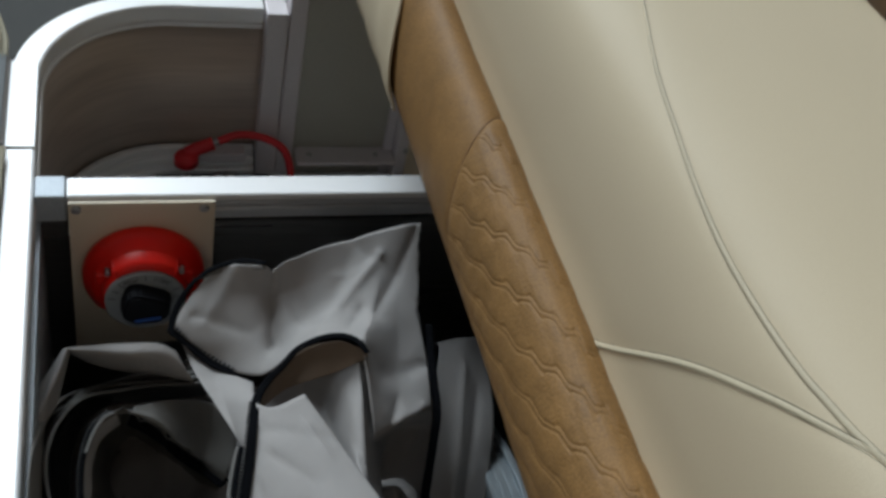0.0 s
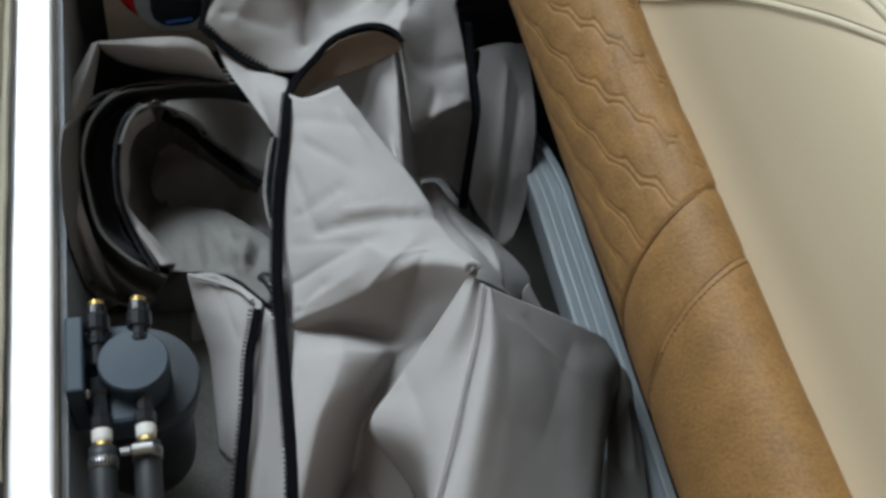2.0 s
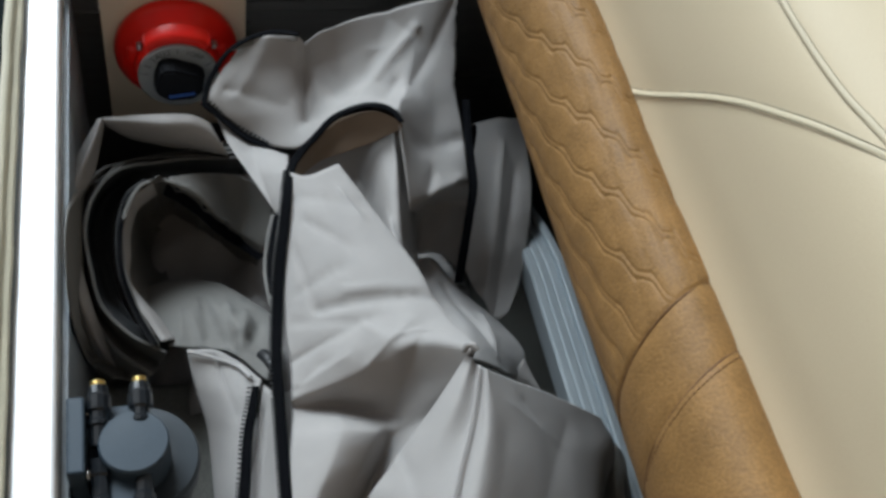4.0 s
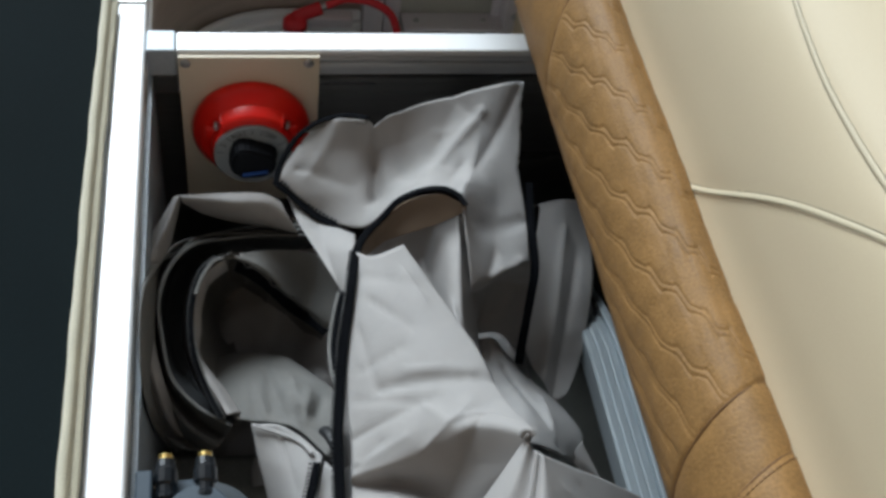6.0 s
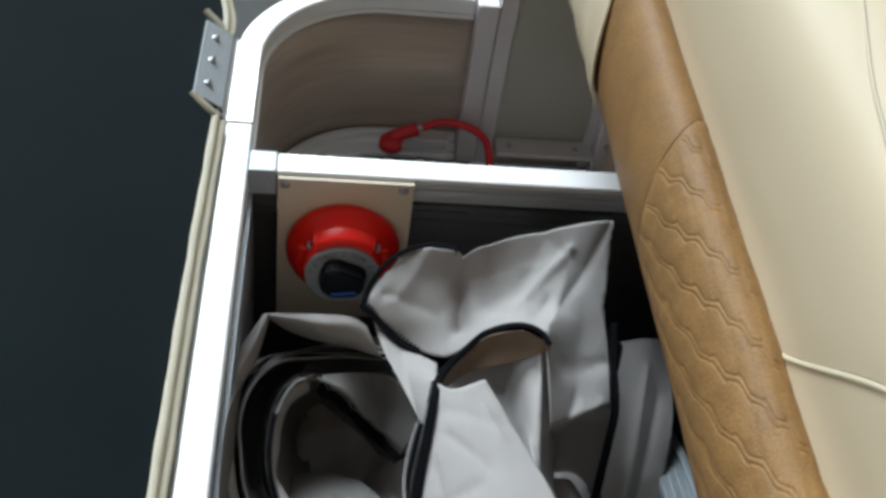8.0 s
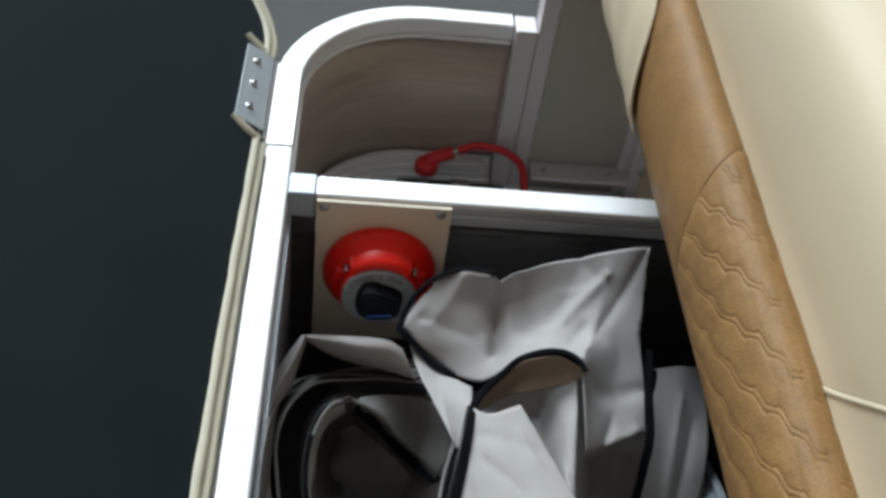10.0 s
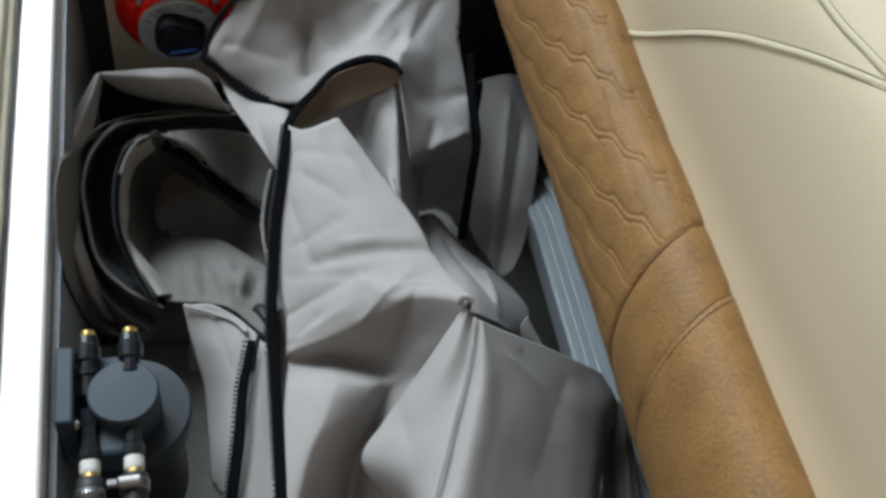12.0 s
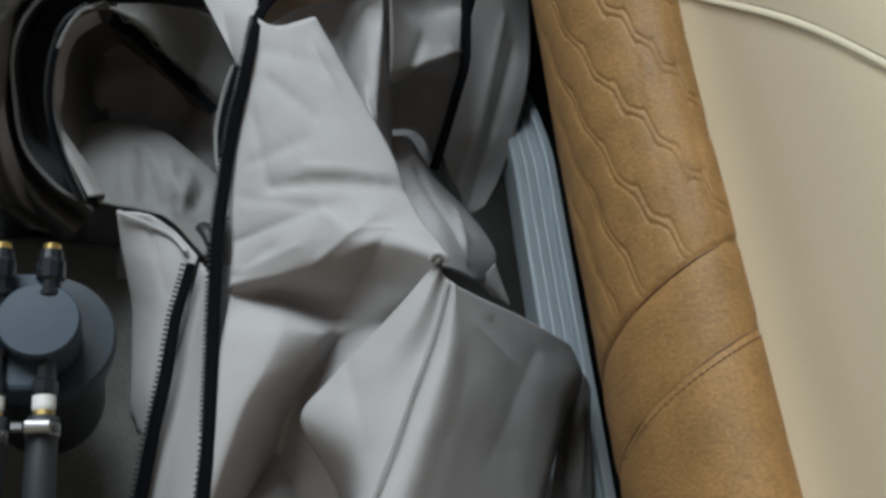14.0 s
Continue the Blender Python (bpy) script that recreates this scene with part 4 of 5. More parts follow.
PANELS['outer_band'] += [
    [(0.176, -0.160, 0.282), (0.177, -0.137, 0.262), (0.177, -0.141, 0.270), (0.177, -0.109, 0.240), (0.175, -0.113, 0.250), (0.176, -0.062, 0.200)],
    [(0.106, -0.171, 0.292), (0.100, -0.143, 0.265), (0.096, -0.150, 0.276), (0.091, -0.122, 0.245), (0.086, -0.139, 0.258), (0.081, -0.089, 0.200)],
    [(0.058, -0.182, 0.300), (0.042, -0.156, 0.268), (0.030, -0.175, 0.284), (0.015, -0.155, 0.250), (0.008, -0.214, 0.299), (0.008, -0.232, 0.315)],
    [(0.023, -0.225, 0.302), (0.011, -0.191, 0.262), (0.008, -0.233, 0.305), (0.008, -0.277, 0.349), (0.008, -0.342, 0.414), (0.008, -0.353, 0.423)],
]
PANELS['outer_band'] += [
    [(0.012, -0.271, 0.302), (0.008, -0.274, 0.302), (0.008, -0.312, 0.343), (0.008, -0.344, 0.380), (0.008, -0.388, 0.432), (0.008, -0.398, 0.443)],
    [(0.016, -0.316, 0.298), (0.008, -0.293, 0.260), (0.008, -0.329, 0.297), (0.008, -0.366, 0.340), (0.008, -0.426, 0.414), (0.008, -0.437, 0.425)],
    [(0.026, -0.363, 0.292), (0.017, -0.339, 0.246), (0.014, -0.361, 0.268), (0.008, -0.363, 0.260), (0.008, -0.431, 0.353), (0.008, -0.442, 0.374)],
    [(0.051, -0.398, 0.290), (0.043, -0.378, 0.242), (0.039, -0.402, 0.262), (0.026, -0.385, 0.225), (0.009, -0.389, 0.238), (0.008, -0.405, 0.257)],
]
PANELS['outer_band'] += [
    [(0.086, -0.423, 0.288), (0.077, -0.405, 0.238), (0.070, -0.426, 0.254), (0.054, -0.411, 0.220), (0.034, -0.413, 0.232), (0.023, -0.385, 0.180)],
]
PANELS['inner_band'] = []
PANELS['inner_band'] += [
    [(0.181, -0.170, 0.282), (0.183, -0.153, 0.250), (0.183, -0.153, 0.240)],
    [(0.125, -0.172, 0.288), (0.124, -0.151, 0.250), (0.124, -0.155, 0.240)],
    [(0.080, -0.185, 0.298), (0.079, -0.168, 0.270), (0.080, -0.172, 0.260)],
    [(0.048, -0.196, 0.302), (0.049, -0.135, 0.220), (0.059, -0.150, 0.220)],
]
PANELS['inner_band'] += [
    [(0.023, -0.226, 0.302), (0.023, -0.154, 0.210), (0.042, -0.166, 0.210)],
    [(0.013, -0.272, 0.302), (0.010, -0.191, 0.200), (0.032, -0.196, 0.200)],
    [(0.016, -0.317, 0.298), (0.015, -0.240, 0.200), (0.030, -0.247, 0.200)],
    [(0.026, -0.362, 0.292), (0.025, -0.292, 0.200), (0.040, -0.296, 0.200)],
]
PANELS['inner_band'] += [
    [(0.051, -0.397, 0.290), (0.054, -0.334, 0.210), (0.067, -0.367, 0.220)],
    [(0.086, -0.422, 0.288), (0.088, -0.398, 0.260), (0.089, -0.414, 0.280)],
]
PANELS['inner_wall'] = []
PANELS['inner_wall'] += [
    [(0.099, -0.230, 0.326), (0.127, -0.204, 0.300), (0.160, -0.188, 0.280), (0.188, -0.194, 0.275), (0.205, -0.254, 0.295)],
    [(0.100, -0.235, 0.326), (0.128, -0.219, 0.300), (0.160, -0.207, 0.265), (0.184, -0.214, 0.250), (0.201, -0.269, 0.270)],
    [(0.102, -0.241, 0.327), (0.127, -0.243, 0.305), (0.155, -0.239, 0.255), (0.175, -0.239, 0.232), (0.195, -0.271, 0.245)],
]
PANELS['crumple'] = []
PANELS['crumple'] += [
    [(0.055, -0.264, 0.160), (0.096, -0.262, 0.170), (0.144, -0.280, 0.180), (0.200, -0.342, 0.200)],
    [(0.058, -0.281, 0.201), (0.097, -0.280, 0.213), (0.146, -0.298, 0.223), (0.196, -0.361, 0.247)],
    [(0.066, -0.325, 0.233), (0.101, -0.323, 0.241), (0.148, -0.339, 0.251), (0.193, -0.396, 0.275)],
    [(0.075, -0.370, 0.260), (0.107, -0.369, 0.264), (0.149, -0.389, 0.286), (0.188, -0.437, 0.292)],
]
PANELS['crumple'] += [
    [(0.088, -0.412, 0.283), (0.110, -0.415, 0.280), (0.144, -0.428, 0.290), (0.177, -0.474, 0.302)],
]
PANELS['tongue'] = []
PANELS['tongue'] += [
    [(0.104, -0.430, 0.300), (0.130, -0.433, 0.302), (0.152, -0.448, 0.300), (0.170, -0.478, 0.312)],
    [(0.109, -0.460, 0.285), (0.132, -0.474, 0.295), (0.150, -0.486, 0.300), (0.162, -0.504, 0.308)],
    [(0.118, -0.499, 0.265), (0.134, -0.515, 0.280), (0.146, -0.529, 0.292), (0.153, -0.546, 0.302)],
    [(0.119, -0.530, 0.250), (0.131, -0.543, 0.272), (0.138, -0.557, 0.285), (0.143, -0.567, 0.298)],
    [(0.119, -0.589, 0.240), (0.123, -0.605, 0.260), (0.124, -0.615, 0.275), (0.128, -0.625, 0.292)],
]
PANELS['gusset'] = []
PANELS['gusset'] += [
    [(0.172, -0.481, 0.308), (0.177, -0.493, 0.316), (0.182, -0.514, 0.335)],
    [(0.153, -0.564, 0.294), (0.163, -0.569, 0.302), (0.175, -0.588, 0.335)],
    [(0.135, -0.655, 0.284), (0.148, -0.662, 0.296), (0.166, -0.681, 0.333)],
    [(0.121, -0.733, 0.275), (0.137, -0.740, 0.290), (0.157, -0.755, 0.325)],
]
PANELS['ridge'] = []
PANELS['ridge'] += [
    [(0.340, -0.536, 0.417), (0.344, -0.540, 0.420), (0.349, -0.544, 0.414), (0.352, -0.556, 0.426), (0.356, -0.557, 0.424), (0.387, -0.558, 0.400), (0.421, -0.558, 0.374), (0.453, -0.562, 0.351), (0.482, -0.567, 0.329), (0.492, -0.571, 0.300)],
    [(0.314, -0.562, 0.397), (0.325, -0.574, 0.410), (0.339, -0.580, 0.408), (0.347, -0.584, 0.421), (0.360, -0.580, 0.416), (0.387, -0.580, 0.396), (0.419, -0.580, 0.371), (0.455, -0.580, 0.345), (0.491, -0.586, 0.318), (0.501, -0.590, 0.288)],
    [(0.290, -0.583, 0.375), (0.307, -0.598, 0.397), (0.329, -0.604, 0.403), (0.342, -0.611, 0.418), (0.364, -0.605, 0.405), (0.389, -0.606, 0.388), (0.417, -0.605, 0.366), (0.450, -0.605, 0.344), (0.475, -0.609, 0.320), (0.486, -0.612, 0.288)],
    [(0.265, -0.605, 0.355), (0.291, -0.623, 0.385), (0.315, -0.635, 0.399), (0.331, -0.642, 0.413), (0.355, -0.640, 0.400), (0.381, -0.639, 0.382), (0.410, -0.639, 0.360), (0.436, -0.641, 0.341), (0.458, -0.647, 0.318), (0.469, -0.650, 0.285)],
]
PANELS['ridge'] += [
    [(0.245, -0.629, 0.335), (0.272, -0.654, 0.370), (0.300, -0.670, 0.394), (0.317, -0.676, 0.407), (0.342, -0.670, 0.396), (0.371, -0.669, 0.376), (0.401, -0.668, 0.354), (0.427, -0.669, 0.336), (0.448, -0.672, 0.316), (0.459, -0.675, 0.283)],
    [(0.270, -0.669, 0.312), (0.278, -0.687, 0.348), (0.281, -0.711, 0.386), (0.299, -0.719, 0.399), (0.320, -0.722, 0.388), (0.353, -0.720, 0.367), (0.386, -0.717, 0.345), (0.413, -0.716, 0.328), (0.433, -0.713, 0.311), (0.443, -0.717, 0.280)],
]
PANELS['side_cloth'] = []
PANELS['side_cloth'] += [
    [(0.008, -0.408, 0.205), (0.030, -0.403, 0.200), (0.095, -0.410, 0.205), (0.165, -0.422, 0.220)],
    [(0.008, -0.491, 0.195), (0.035, -0.487, 0.185), (0.097, -0.494, 0.190), (0.166, -0.511, 0.215)],
    [(0.008, -0.570, 0.185), (0.039, -0.568, 0.175), (0.100, -0.576, 0.180), (0.166, -0.586, 0.205)],
    [(0.008, -0.635, 0.175), (0.042, -0.634, 0.165), (0.102, -0.638, 0.170), (0.167, -0.652, 0.195)],
    [(0.008, -0.711, 0.165), (0.046, -0.712, 0.155), (0.104, -0.716, 0.160), (0.167, -0.725, 0.185)],
]
PANELS['rim_turn'] = []
PANELS['rim_turn'] += [
    [(0.082, -0.238, 0.326), (0.084, -0.238, 0.318), (0.086, -0.231, 0.300)],
    [(0.057, -0.259, 0.326), (0.061, -0.257, 0.318), (0.066, -0.250, 0.300)],
    [(0.046, -0.291, 0.322), (0.051, -0.289, 0.315), (0.057, -0.279, 0.297)],
    [(0.044, -0.324, 0.318), (0.049, -0.320, 0.312), (0.056, -0.306, 0.292)],
]
PANELS['rim_turn'] += [
    [(0.046, -0.348, 0.312), (0.050, -0.344, 0.306), (0.054, -0.332, 0.288)],
    [(0.054, -0.367, 0.304), (0.060, -0.364, 0.300), (0.067, -0.356, 0.282)],
    [(0.068, -0.389, 0.299), (0.074, -0.385, 0.296), (0.079, -0.372, 0.278)],
    [(0.081, -0.415, 0.297), (0.087, -0.413, 0.295), (0.094, -0.403, 0.280)],
]
LINES = {}
LINES['zip_main'] = [(0.335, -0.249, 0.414), (0.329, -0.234, 0.415), (0.315, -0.222, 0.412), (0.293, -0.216, 0.404), (0.270, -0.217, 0.390), (0.252, -0.228, 0.377), (0.234, -0.242, 0.367), (0.220, -0.267, 0.368), (0.211, -0.310, 0.372), (0.205, -0.342, 0.368), (0.198, -0.373, 0.363), (0.193, -0.402, 0.357), (0.189, -0.431, 0.352), (0.183, -0.479, 0.349), (0.181, -0.518, 0.345), (0.179, -0.565, 0.342), (0.177, -0.610, 0.340), (0.175, -0.653, 0.336), (0.172, -0.682, 0.332), (0.169, -0.711, 0.328), (0.160, -0.798, 0.316)]
LINES['zip_hood'] = [(0.142, -0.137, 0.338), (0.164, -0.151, 0.325), (0.187, -0.171, 0.317), (0.215, -0.189, 0.318)]
LINES['zip_rim'] = [(0.141, -0.138, 0.337), (0.148, -0.114, 0.346), (0.164, -0.096, 0.364), (0.181, -0.090, 0.380), (0.201, -0.087, 0.390), (0.225, -0.090, 0.399), (0.247, -0.102, 0.405)]
LINES['zip_side'] = [(0.164, -0.488, 0.318), (0.159, -0.509, 0.315), (0.153, -0.532, 0.312), (0.149, -0.556, 0.310), (0.145, -0.583, 0.306), (0.139, -0.614, 0.302), (0.134, -0.640, 0.298), (0.129, -0.669, 0.294), (0.121, -0.713, 0.288), (0.105, -0.801, 0.276)]
LINES['zip_loop'] = [(0.076, -0.238, 0.330), (0.057, -0.258, 0.328), (0.047, -0.296, 0.322), (0.047, -0.341, 0.315), (0.058, -0.381, 0.303), (0.075, -0.419, 0.296)]
LINES['edge_line'] = [(0.181, -0.169, 0.284), (0.125, -0.172, 0.290), (0.088, -0.183, 0.298), (0.049, -0.195, 0.304), (0.023, -0.227, 0.304), (0.012, -0.273, 0.304), (0.016, -0.318, 0.300), (0.026, -0.365, 0.294), (0.051, -0.400, 0.292), (0.076, -0.417, 0.288)]
LINES['zip_stop'] = [(0.173, -0.457, 0.325), (0.177, -0.467, 0.332), (0.181, -0.478, 0.335), (0.184, -0.487, 0.335)]
LINES['zip_wall'] = [(0.094, -0.237, 0.317), (0.108, -0.237, 0.303), (0.127, -0.236, 0.280), (0.152, -0.237, 0.242), (0.174, -0.242, 0.222), (0.195, -0.273, 0.232)]
LINES['zip_rear'] = [(0.436, -0.155, 0.352), (0.428, -0.216, 0.343), (0.424, -0.265, 0.333), (0.415, -0.297, 0.318), (0.406, -0.327, 0.296), (0.398, -0.355, 0.268)]
LINES['zip_short'] = [(0.199, -0.303, 0.342), (0.191, -0.330, 0.336), (0.185, -0.363, 0.332), (0.185, -0.397, 0.336), (0.187, -0.419, 0.342)]
LINES['seam_corner'] = [(0.348, -0.551, 0.424), (0.339, -0.580, 0.416), (0.329, -0.605, 0.411), (0.315, -0.636, 0.407), (0.300, -0.671, 0.402), (0.281, -0.712, 0.395), (0.252, -0.775, 0.384)]
LINES['slit_shade'] = [(0.203, -0.303, 0.342), (0.196, -0.331, 0.336), (0.189, -0.364, 0.333), (0.188, -0.397, 0.336)]
LINES['rim_strip'] = [(0.051, -0.284, 0.325), (0.055, -0.271, 0.327), (0.062, -0.256, 0.330), (0.073, -0.243, 0.332), (0.093, -0.239, 0.331), (0.113, -0.242, 0.323), (0.128, -0.244, 0.309), (0.142, -0.249, 0.290)]
LINES['knot'] = [(0.337, -0.534, 0.422), (0.340, -0.532, 0.428), (0.345, -0.534, 0.430), (0.348, -0.538, 0.428)]
LINES['hem_tongue'] = [(0.105, -0.433, 0.304), (0.147, -0.452, 0.302), (0.161, -0.474, 0.312)]
CREASES = {}
CREASES['side_fold'] = []
CREASES['side_fold'] += [(0.509, -0.565, 0.482, -0.668, 0.006, -0.008), (0.509, -0.602, 0.495, -0.670, 0.006, 0.006)]
CREASES['under_fold'] = []
CREASES['under_fold'] += [(0.377, -0.365, 0.415, -0.476, 0.01, -0.01), (0.414, -0.398, 0.410, -0.469, 0.008, 0.008)]
CREASES['bag'] = []
CREASES['bag'] += [(0.104, -0.174, 0.107, -0.251, 0.004, -0.018), (0.127, -0.180, 0.136, -0.254, 0.004, -0.018), (0.084, -0.164, 0.088, -0.249, 0.005, 0.014), (0.152, -0.196, 0.158, -0.256, 0.005, 0.012)]
CREASES['hood'] = []
CREASES['hood'] += [(0.259, -0.095, 0.255, -0.170, 0.007, -0.016), (0.264, -0.100, 0.295, -0.178, 0.014, -0.007), (0.386, -0.081, 0.297, -0.178, 0.01, 0.007), (0.249, -0.058, 0.178, -0.133, 0.012, 0.005), (0.166, -0.123, 0.228, -0.151, 0.012, -0.004), (0.353, -0.153, 0.331, -0.190, 0.012, -0.006)]
CREASES['hood'] += [(0.450, -0.024, 0.365, -0.163, 0.012, -0.006), (0.256, -0.094, 0.251, -0.175, 0.01, -0.006), (0.419, -0.210, 0.356, -0.249, 0.014, -0.006), (0.372, -0.274, 0.342, -0.349, 0.012, -0.007), (0.406, -0.268, 0.372, -0.306, 0.012, 0.006)]
CREASES['hood'] += [(0.261, -0.085, 0.242, -0.143, 0.010, -0.0045), (0.300, -0.174, 0.283, -0.083, 0.013, -0.0036), (0.300, -0.174, 0.353, -0.076, 0.013, -0.0027), (0.381, -0.092, 0.334, -0.053, 0.010, -0.0036), (0.327, -0.110, 0.371, -0.103, 0.016, 0.0027), (0.329, -0.155, 0.345, -0.175, 0.010, -0.0023)]
CREASES['front'] = []
CREASES['front'] += [(0.228, -0.440, 0.347, -0.455, 0.012, -0.007), (0.195, -0.481, 0.277, -0.465, 0.012, -0.004), (0.226, -0.336, 0.264, -0.381, 0.01, -0.004), (0.222, -0.305, 0.284, -0.330, 0.008, -0.003), (0.200, -0.507, 0.242, -0.497, 0.01, 0.004), (0.264, -0.470, 0.289, -0.509, 0.014, 0.004)]
CREASES['front'] += [(0.312, -0.499, 0.285, -0.538, 0.01, -0.004), (0.202, -0.443, 0.266, -0.468, 0.006, -0.003), (0.210, -0.415, 0.253, -0.402, 0.006, -0.003), (0.250, -0.429, 0.312, -0.441, 0.006, 0.003), (0.197, -0.510, 0.222, -0.494, 0.006, -0.004)]
CREASES['front'] += [(0.259, -0.511, 0.305, -0.479, 0.008, 0.004), (0.212, -0.362, 0.224, -0.437, 0.006, -0.003), (0.265, -0.302, 0.281, -0.347, 0.006, 0.003)]
CREASES['ridge'] = []
CREASES['ridge'] += [(0.436, -0.583, 0.382, -0.676, 0.014, -0.0015), (0.373, -0.582, 0.435, -0.609, 0.008, 0.0012), (0.278, -0.593, 0.284, -0.672, 0.01, -0.003), (0.390, -0.574, 0.409, -0.603, 0.012, -0.002)]
CREASES['drape'] = []
CREASES['drape'] += [(0.439, -0.054, 0.383, -0.111, 0.014, -0.006)]
CREASES['crumple'] = []
CREASES['crumple'] += [(0.148, -0.352, 0.151, -0.404, 0.007, 0.009), (0.123, -0.334, 0.139, -0.414, 0.006, -0.009), (0.110, -0.360, 0.119, -0.410, 0.006, 0.005), (0.146, -0.352, 0.149, -0.429, 0.007, -0.009), (0.166, -0.373, 0.155, -0.428, 0.008, 0.011), (0.124, -0.355, 0.128, -0.404, 0.009, -0.007), (0.100, -0.350, 0.101, -0.396, 0.012, 0.006), (0.179, -0.390, 0.169, -0.419, 0.006, -0.010), (0.135, -0.375, 0.171, -0.357, 0.008, 0.004)]
CREASES['tuck'] = []
CREASES['tuck'] += [(0.332, -0.225, 0.318, -0.371, 0.01, 0.01), (0.301, -0.230, 0.316, -0.356, 0.01, -0.008)]
CREASES['rear_flap'] = []
CREASES['rear_flap'] += [(0.494, -0.162, 0.430, -0.368, 0.01, 0.006), (0.506, -0.190, 0.442, -0.377, 0.01, -0.006)]
CREASES['tongue'] = []
CREASES['tongue'] += [(0.130, -0.439, 0.146, -0.504, 0.01, -0.004)]


def to_line(p, a, b):
    """How far p lies from the line a-b in plan, and how far along it, 0 to 1."""
    ab = Vector((b[0] - a[0], b[1] - a[1]))
    q = Vector((p.x - a[0], p.y - a[1]))
    t = q.dot(ab) / ab.dot(ab)
    c = min(1, max(0, t))
    return (q - ab * c).length, c


def taut(pts, per, stiff=0.38):
    """A spline drawn part of the way to its chords, as stiff cloth folds."""
    pts = [Vector(p) for p in pts]
    chords = [p.lerp(q, k / per) for p, q in zip(pts[:-1], pts[1:]) for k in range(per)] + [pts[-1]]
    return [s.lerp(c, stiff) for s, c in zip(spline(pts, per), chords)]


def sheet(rows, per=9, wrinkle=0.0016, seed=0.0, creases=(), stiff=0.38):
    """A smooth cloth panel through rows of control points, with small wrinkles."""
    cols = [taut(r, per, stiff) for r in rows]
    grid = list(zip(*[taut([c[j] for c in cols], per, stiff) for j in range(len(cols[0]))]))
    bm = bmesh.new()
    out = []
    ni, nj = len(grid), len(grid[0])
    for i, r in enumerate(grid):
        line = []
        for j, p in enumerate(r):
            w = noise.noise(Vector((p.x * 26 + seed, p.y * 17, p.z * 20))) + 0.45 * noise.noise(Vector((p.x * 75, p.y * 60 + seed, p.z * 50)))
            sharp = 0.35 - abs(noise.noise(Vector((p.x * 13 + seed, p.y * 11 + 2, p.z * 8)))) - 0.5 * abs(noise.noise(Vector((p.x * 31, p.y * 27 + seed, p.z * 20))))
            out_by = w * wrinkle * 0.6 + sharp * wrinkle * 1.6
            for ax, ay, bx, by, wide, deep in creases:
                far, t = to_line(p, (ax, ay), (bx, by))
                out_by += deep * math.exp(-far / (wide * (0.35 + 0.65 * t)))
            line.append(bm.verts.new(p + Vector((0.1, -0.25, 0.95)) * out_by))
        out.append(line)
    for a, b in zip(out[:-1], out[1:]):
        for j in range(nj - 1):
            bm.faces.new((a[j], b[j], b[j + 1], a[j + 1]))
    return bm


cover = empty("canvas_cover", "crumpled grey canvas boat cover with black zips, stuffed in the locker", "cover", (0.26, -0.4, 0.03))
WRINKLE = {"front": 0.001, "ridge": 0.0006, "bag": 0.0015, "crumple": 0.002, "rim_turn": 0.003, "hood": 0.0008, "cavity": 0.005}
SOFT = ("ridge", "collar", "hang", "tuck", "rear_flap", "under_fold", "rim_turn")
SKIN = {"lining": LINING, "inner_band": DARK_CLOTH, "bag": CANVAS_SHADED, "inner_wall": CANVAS_SHADED, "crumple": CANVAS_SHADED, "side_fold": CANVAS_SHADED, "outer_band": CANVAS_SHADED, "rim_cloth": CANVAS_SHADED, "side_cloth": CARPET}
for k, (name, rows) in enumerate(PANELS.items()):
    if name in ("front", "ridge", "gusset"):
        rows = rows + [[tuple(p + 1.6 * (p - q) for p, q in zip(a, b)) for a, b in zip(rows[-1], rows[-2])]]
    if name == "drape":
        continue
    bm = sheet(rows, 12, WRINKLE.get(name, 0.0014), 0.0, CREASES.get(name, ()), 0.05 if name in SOFT else 0.38)
    if name == "hood":
        other = sheet(PANELS["drape"], 12, WRINKLE["hood"], 0.0, CREASES["hood"])
        twin = {v: bm.verts.new(v.co) for v in other.verts}
        for f in other.faces:
            bm.faces.new([twin[v] for v in f.verts])
        other.free()
        bmesh.ops.remove_doubles(bm, verts=bm.verts, dist=0.0025)
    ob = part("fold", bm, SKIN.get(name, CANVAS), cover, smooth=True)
    sol = ob.modifiers.new("thickness", "SOLIDIFY")
    sol.thickness, sol.offset = 0.0012, -1
# the heap below
bm = bmesh.new()
nx, ny = 60, 110
g = []
for i in range(ny + 1):
    row = []
    for j in range(nx + 1):
        x, y = 0.012 + 0.47 * j / nx, -1.0 + 0.985 * i / ny
        edge = min(x - 0.012, 0.482 - x, -0.015 - y) / 0.06
        h = 0.13 + 0.05 * noise.noise(Vector((x * 9, y * 8, 1.7))) + 0.03 * noise.noise(Vector((x * 24, y * 20, 4.2)))
        if y < -0.42 and x > 0.10:
            h += 0.05
        if y < -0.45 and x < 0.14:
            h *= max(0.0, 1 - (0.14 - x) / 0.03)
        row.append(bm.verts.new((x, y, 0.034 + max(0, h) * min(1, max(0.05, edge)))))
    g.append(row)
for a, b in zip(g[:-1], g[1:]):
    for j in range(nx):
        bm.faces.new((a[j], a[j + 1], b[j + 1], b[j]))
part("lower_fold", bm, CANVAS, cover, smooth=True)


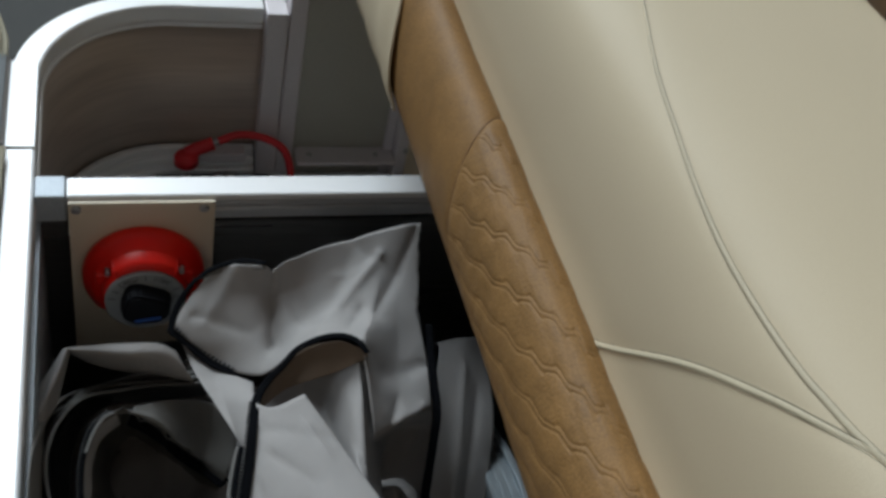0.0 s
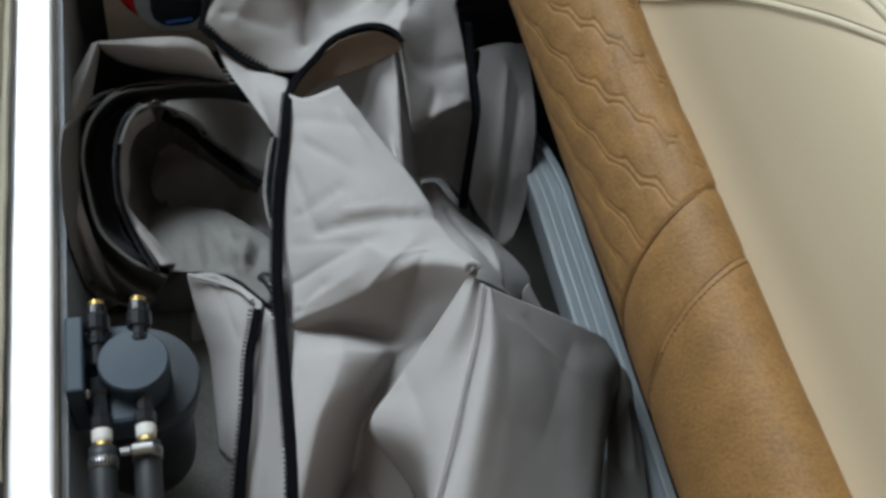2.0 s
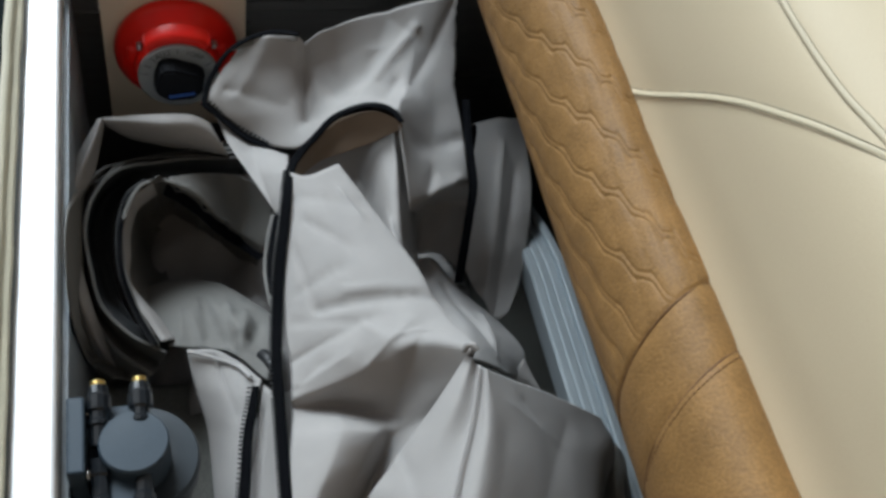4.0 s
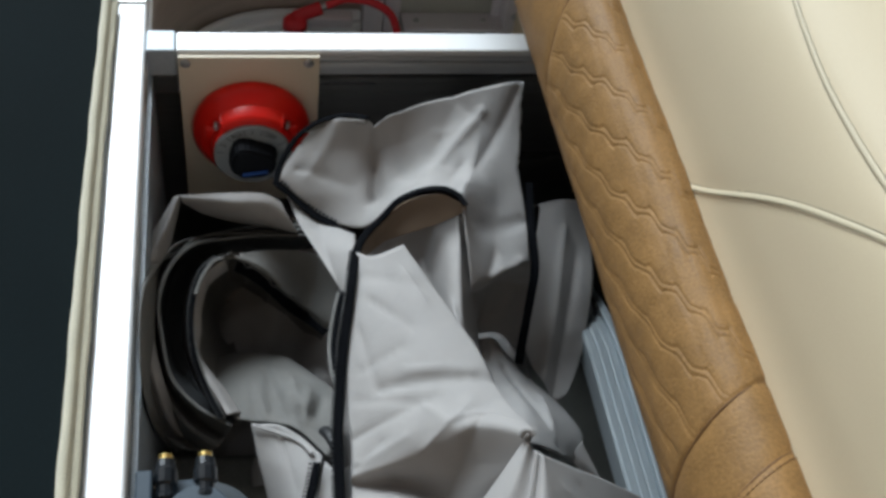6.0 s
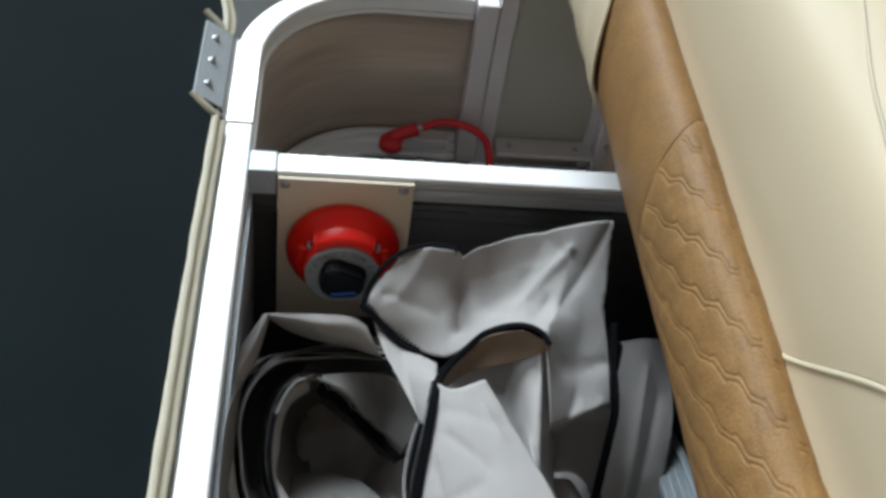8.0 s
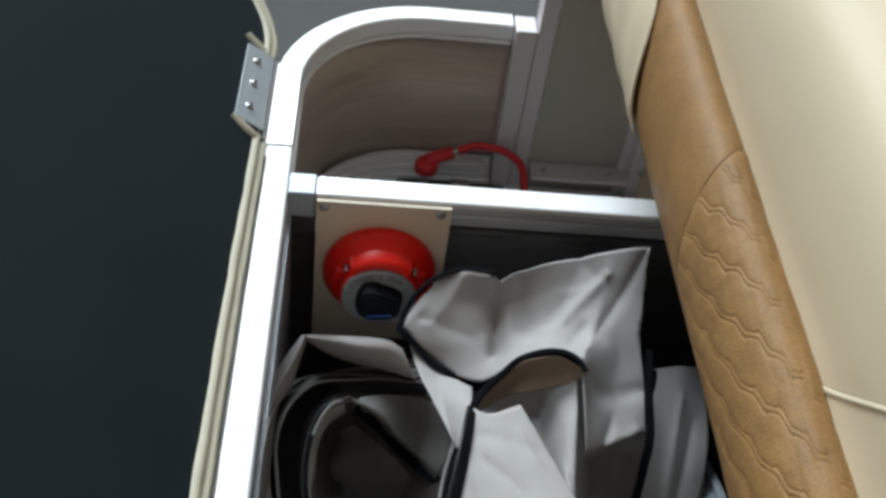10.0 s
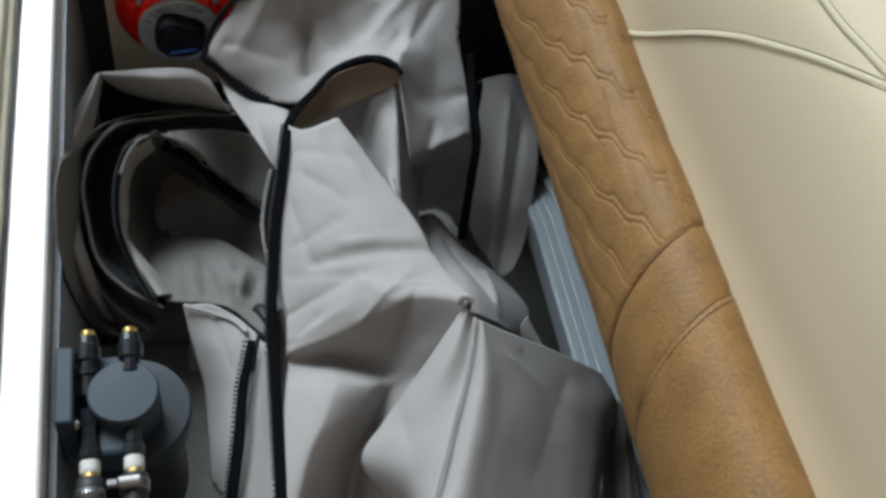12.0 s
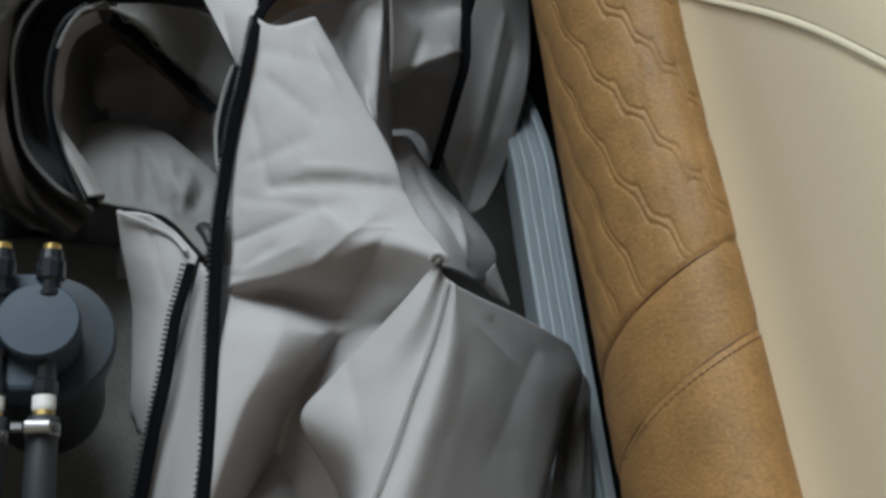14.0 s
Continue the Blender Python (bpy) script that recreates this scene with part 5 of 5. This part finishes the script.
def tape(line, width, tilt=(0, 0, 1), mat=None, name="zip_tape", lift=0.0016, start=1.0):
    """A flat ribbon along a line, slightly dished, that widens from start times its width."""
    pts = spline(line, 10)
    bm = bmesh.new()
    rings = []
    up = Vector(tilt)
    for k, p in enumerate(pts):
        d = (pts[min(k + 1, len(pts) - 1)] - pts[max(k - 1, 0)]).normalized()
        side = d.cross(up).normalized()
        n = side.cross(d)
        w = width * (start + (1 - start) * min(1, 2.2 * k / len(pts))) * (1 + 0.05 * noise.noise(p * 60))
        wave = 0.0006 * noise.noise(p * 45)
        rings.append([bm.verts.new(p + side * w * a + n * (lift + h + wave)) for a, h in ((-0.5, -0.0012), (-0.44, 0.0002), (-0.2, 0.0), (0.0, 0.0005), (0.2, 0.0), (0.44, 0.0002), (0.5, -0.0012))])
    for r0, r1 in zip(rings[:-1], rings[1:]):
        for j in range(6):
            bm.faces.new((r0[j], r0[j + 1], r1[j + 1], r1[j]))
    ob = part(name, bm, mat or TAPE, cover, "black zip tape" if mat is None else "", smooth=True)
    sol = ob.modifiers.new("thickness", "SOLIDIFY")
    sol.thickness, sol.offset = 0.0012, -1
    return ob


def teeth(line, side, width, pitch=0.0042, parent=None, size=1.0):
    """Zip teeth along one edge of a tape."""
    pts = spline(line, 24)
    bm = bmesh.new()
    walked = 0.0
    for a, b in zip(pts[:-1], pts[1:]):
        walked += (b - a).length
        if walked < pitch:
            continue
        walked = 0.0
        d = (b - a).normalized()
        s = d.cross(Vector((0, 0, 1))).normalized() * side
        u = s.cross(d) * side
        c = b + s * width + Vector((0, 0, 0.0028))
        m = Matrix((( *d, 0), (*s, 0), (*u, 0), (0, 0, 0, 1))).transposed()
        box(bm, -0.0010, 0.0010, -0.0022, 0.0022, -0.0009, 0.0009, 0, Matrix.Translation(c) @ m @ Matrix.Scale(size, 4))
    return part("zip_teeth", bm, TOOTH, parent, "black moulded zip teeth")


tape(LINES["zip_main"], 0.0105, start=0.6)
teeth(LINES["zip_main"][7:], -1, -0.0056, 0.0036, cover, 0.8)
tape(LINES["zip_hood"], 0.0085)
teeth(LINES["zip_hood"], -1, 0.0055, 0.0046, cover, 1.15)
tape(LINES["zip_rim"], 0.0065)
tape(LINES["zip_side"], 0.0105, start=0.7)
teeth(LINES["zip_side"], 1, 0.0058, 0.0036, cover, 0.85)
tape(LINES["zip_loop"], 0.006)
teeth(LINES["zip_loop"], 1, 0.0025, 0.0034, cover, 0.7)
tape(LINES["rim_strip"], 0.0042, (0.2, -0.3, 0.9), CANVAS_SHADED, "hem", 0.001)
# black strip standing in for shade in the neck's slit, no zip here
tape(LINES["slit_shade"], 0.005)
tape(LINES["zip_wall"], 0.015, (0.3, -0.5, 0.8))
tape(LINES["zip_rear"], 0.0095, lift=-0.003)
tape(LINES["edge_line"], 0.0038, mat=CANVAS_SHADED, name="hem", lift=0.0006)
tape(LINES["zip_short"], 0.004, mat=CANVAS_SHADED, name="hem", lift=0.0006)
for n, w in (("seam_corner", 0.003), ("hem_tongue", 0.004)):
    tape(LINES[n], w, mat=CANVAS, name="hem", lift=0.0005)
bm = bmesh.new()
tube(bm, spline(LINES["knot"], 8), 0.0030, 10)
part("knot_fold", bm, CANVAS, cover, smooth=True)
bm = bmesh.new()
tube(bm, spline(LINES["zip_stop"], 6), 0.0062, 12, (0, 0, 1), 0.7)
part("zip_stop", bm, BLACK, cover, "black zip end", smooth=True)
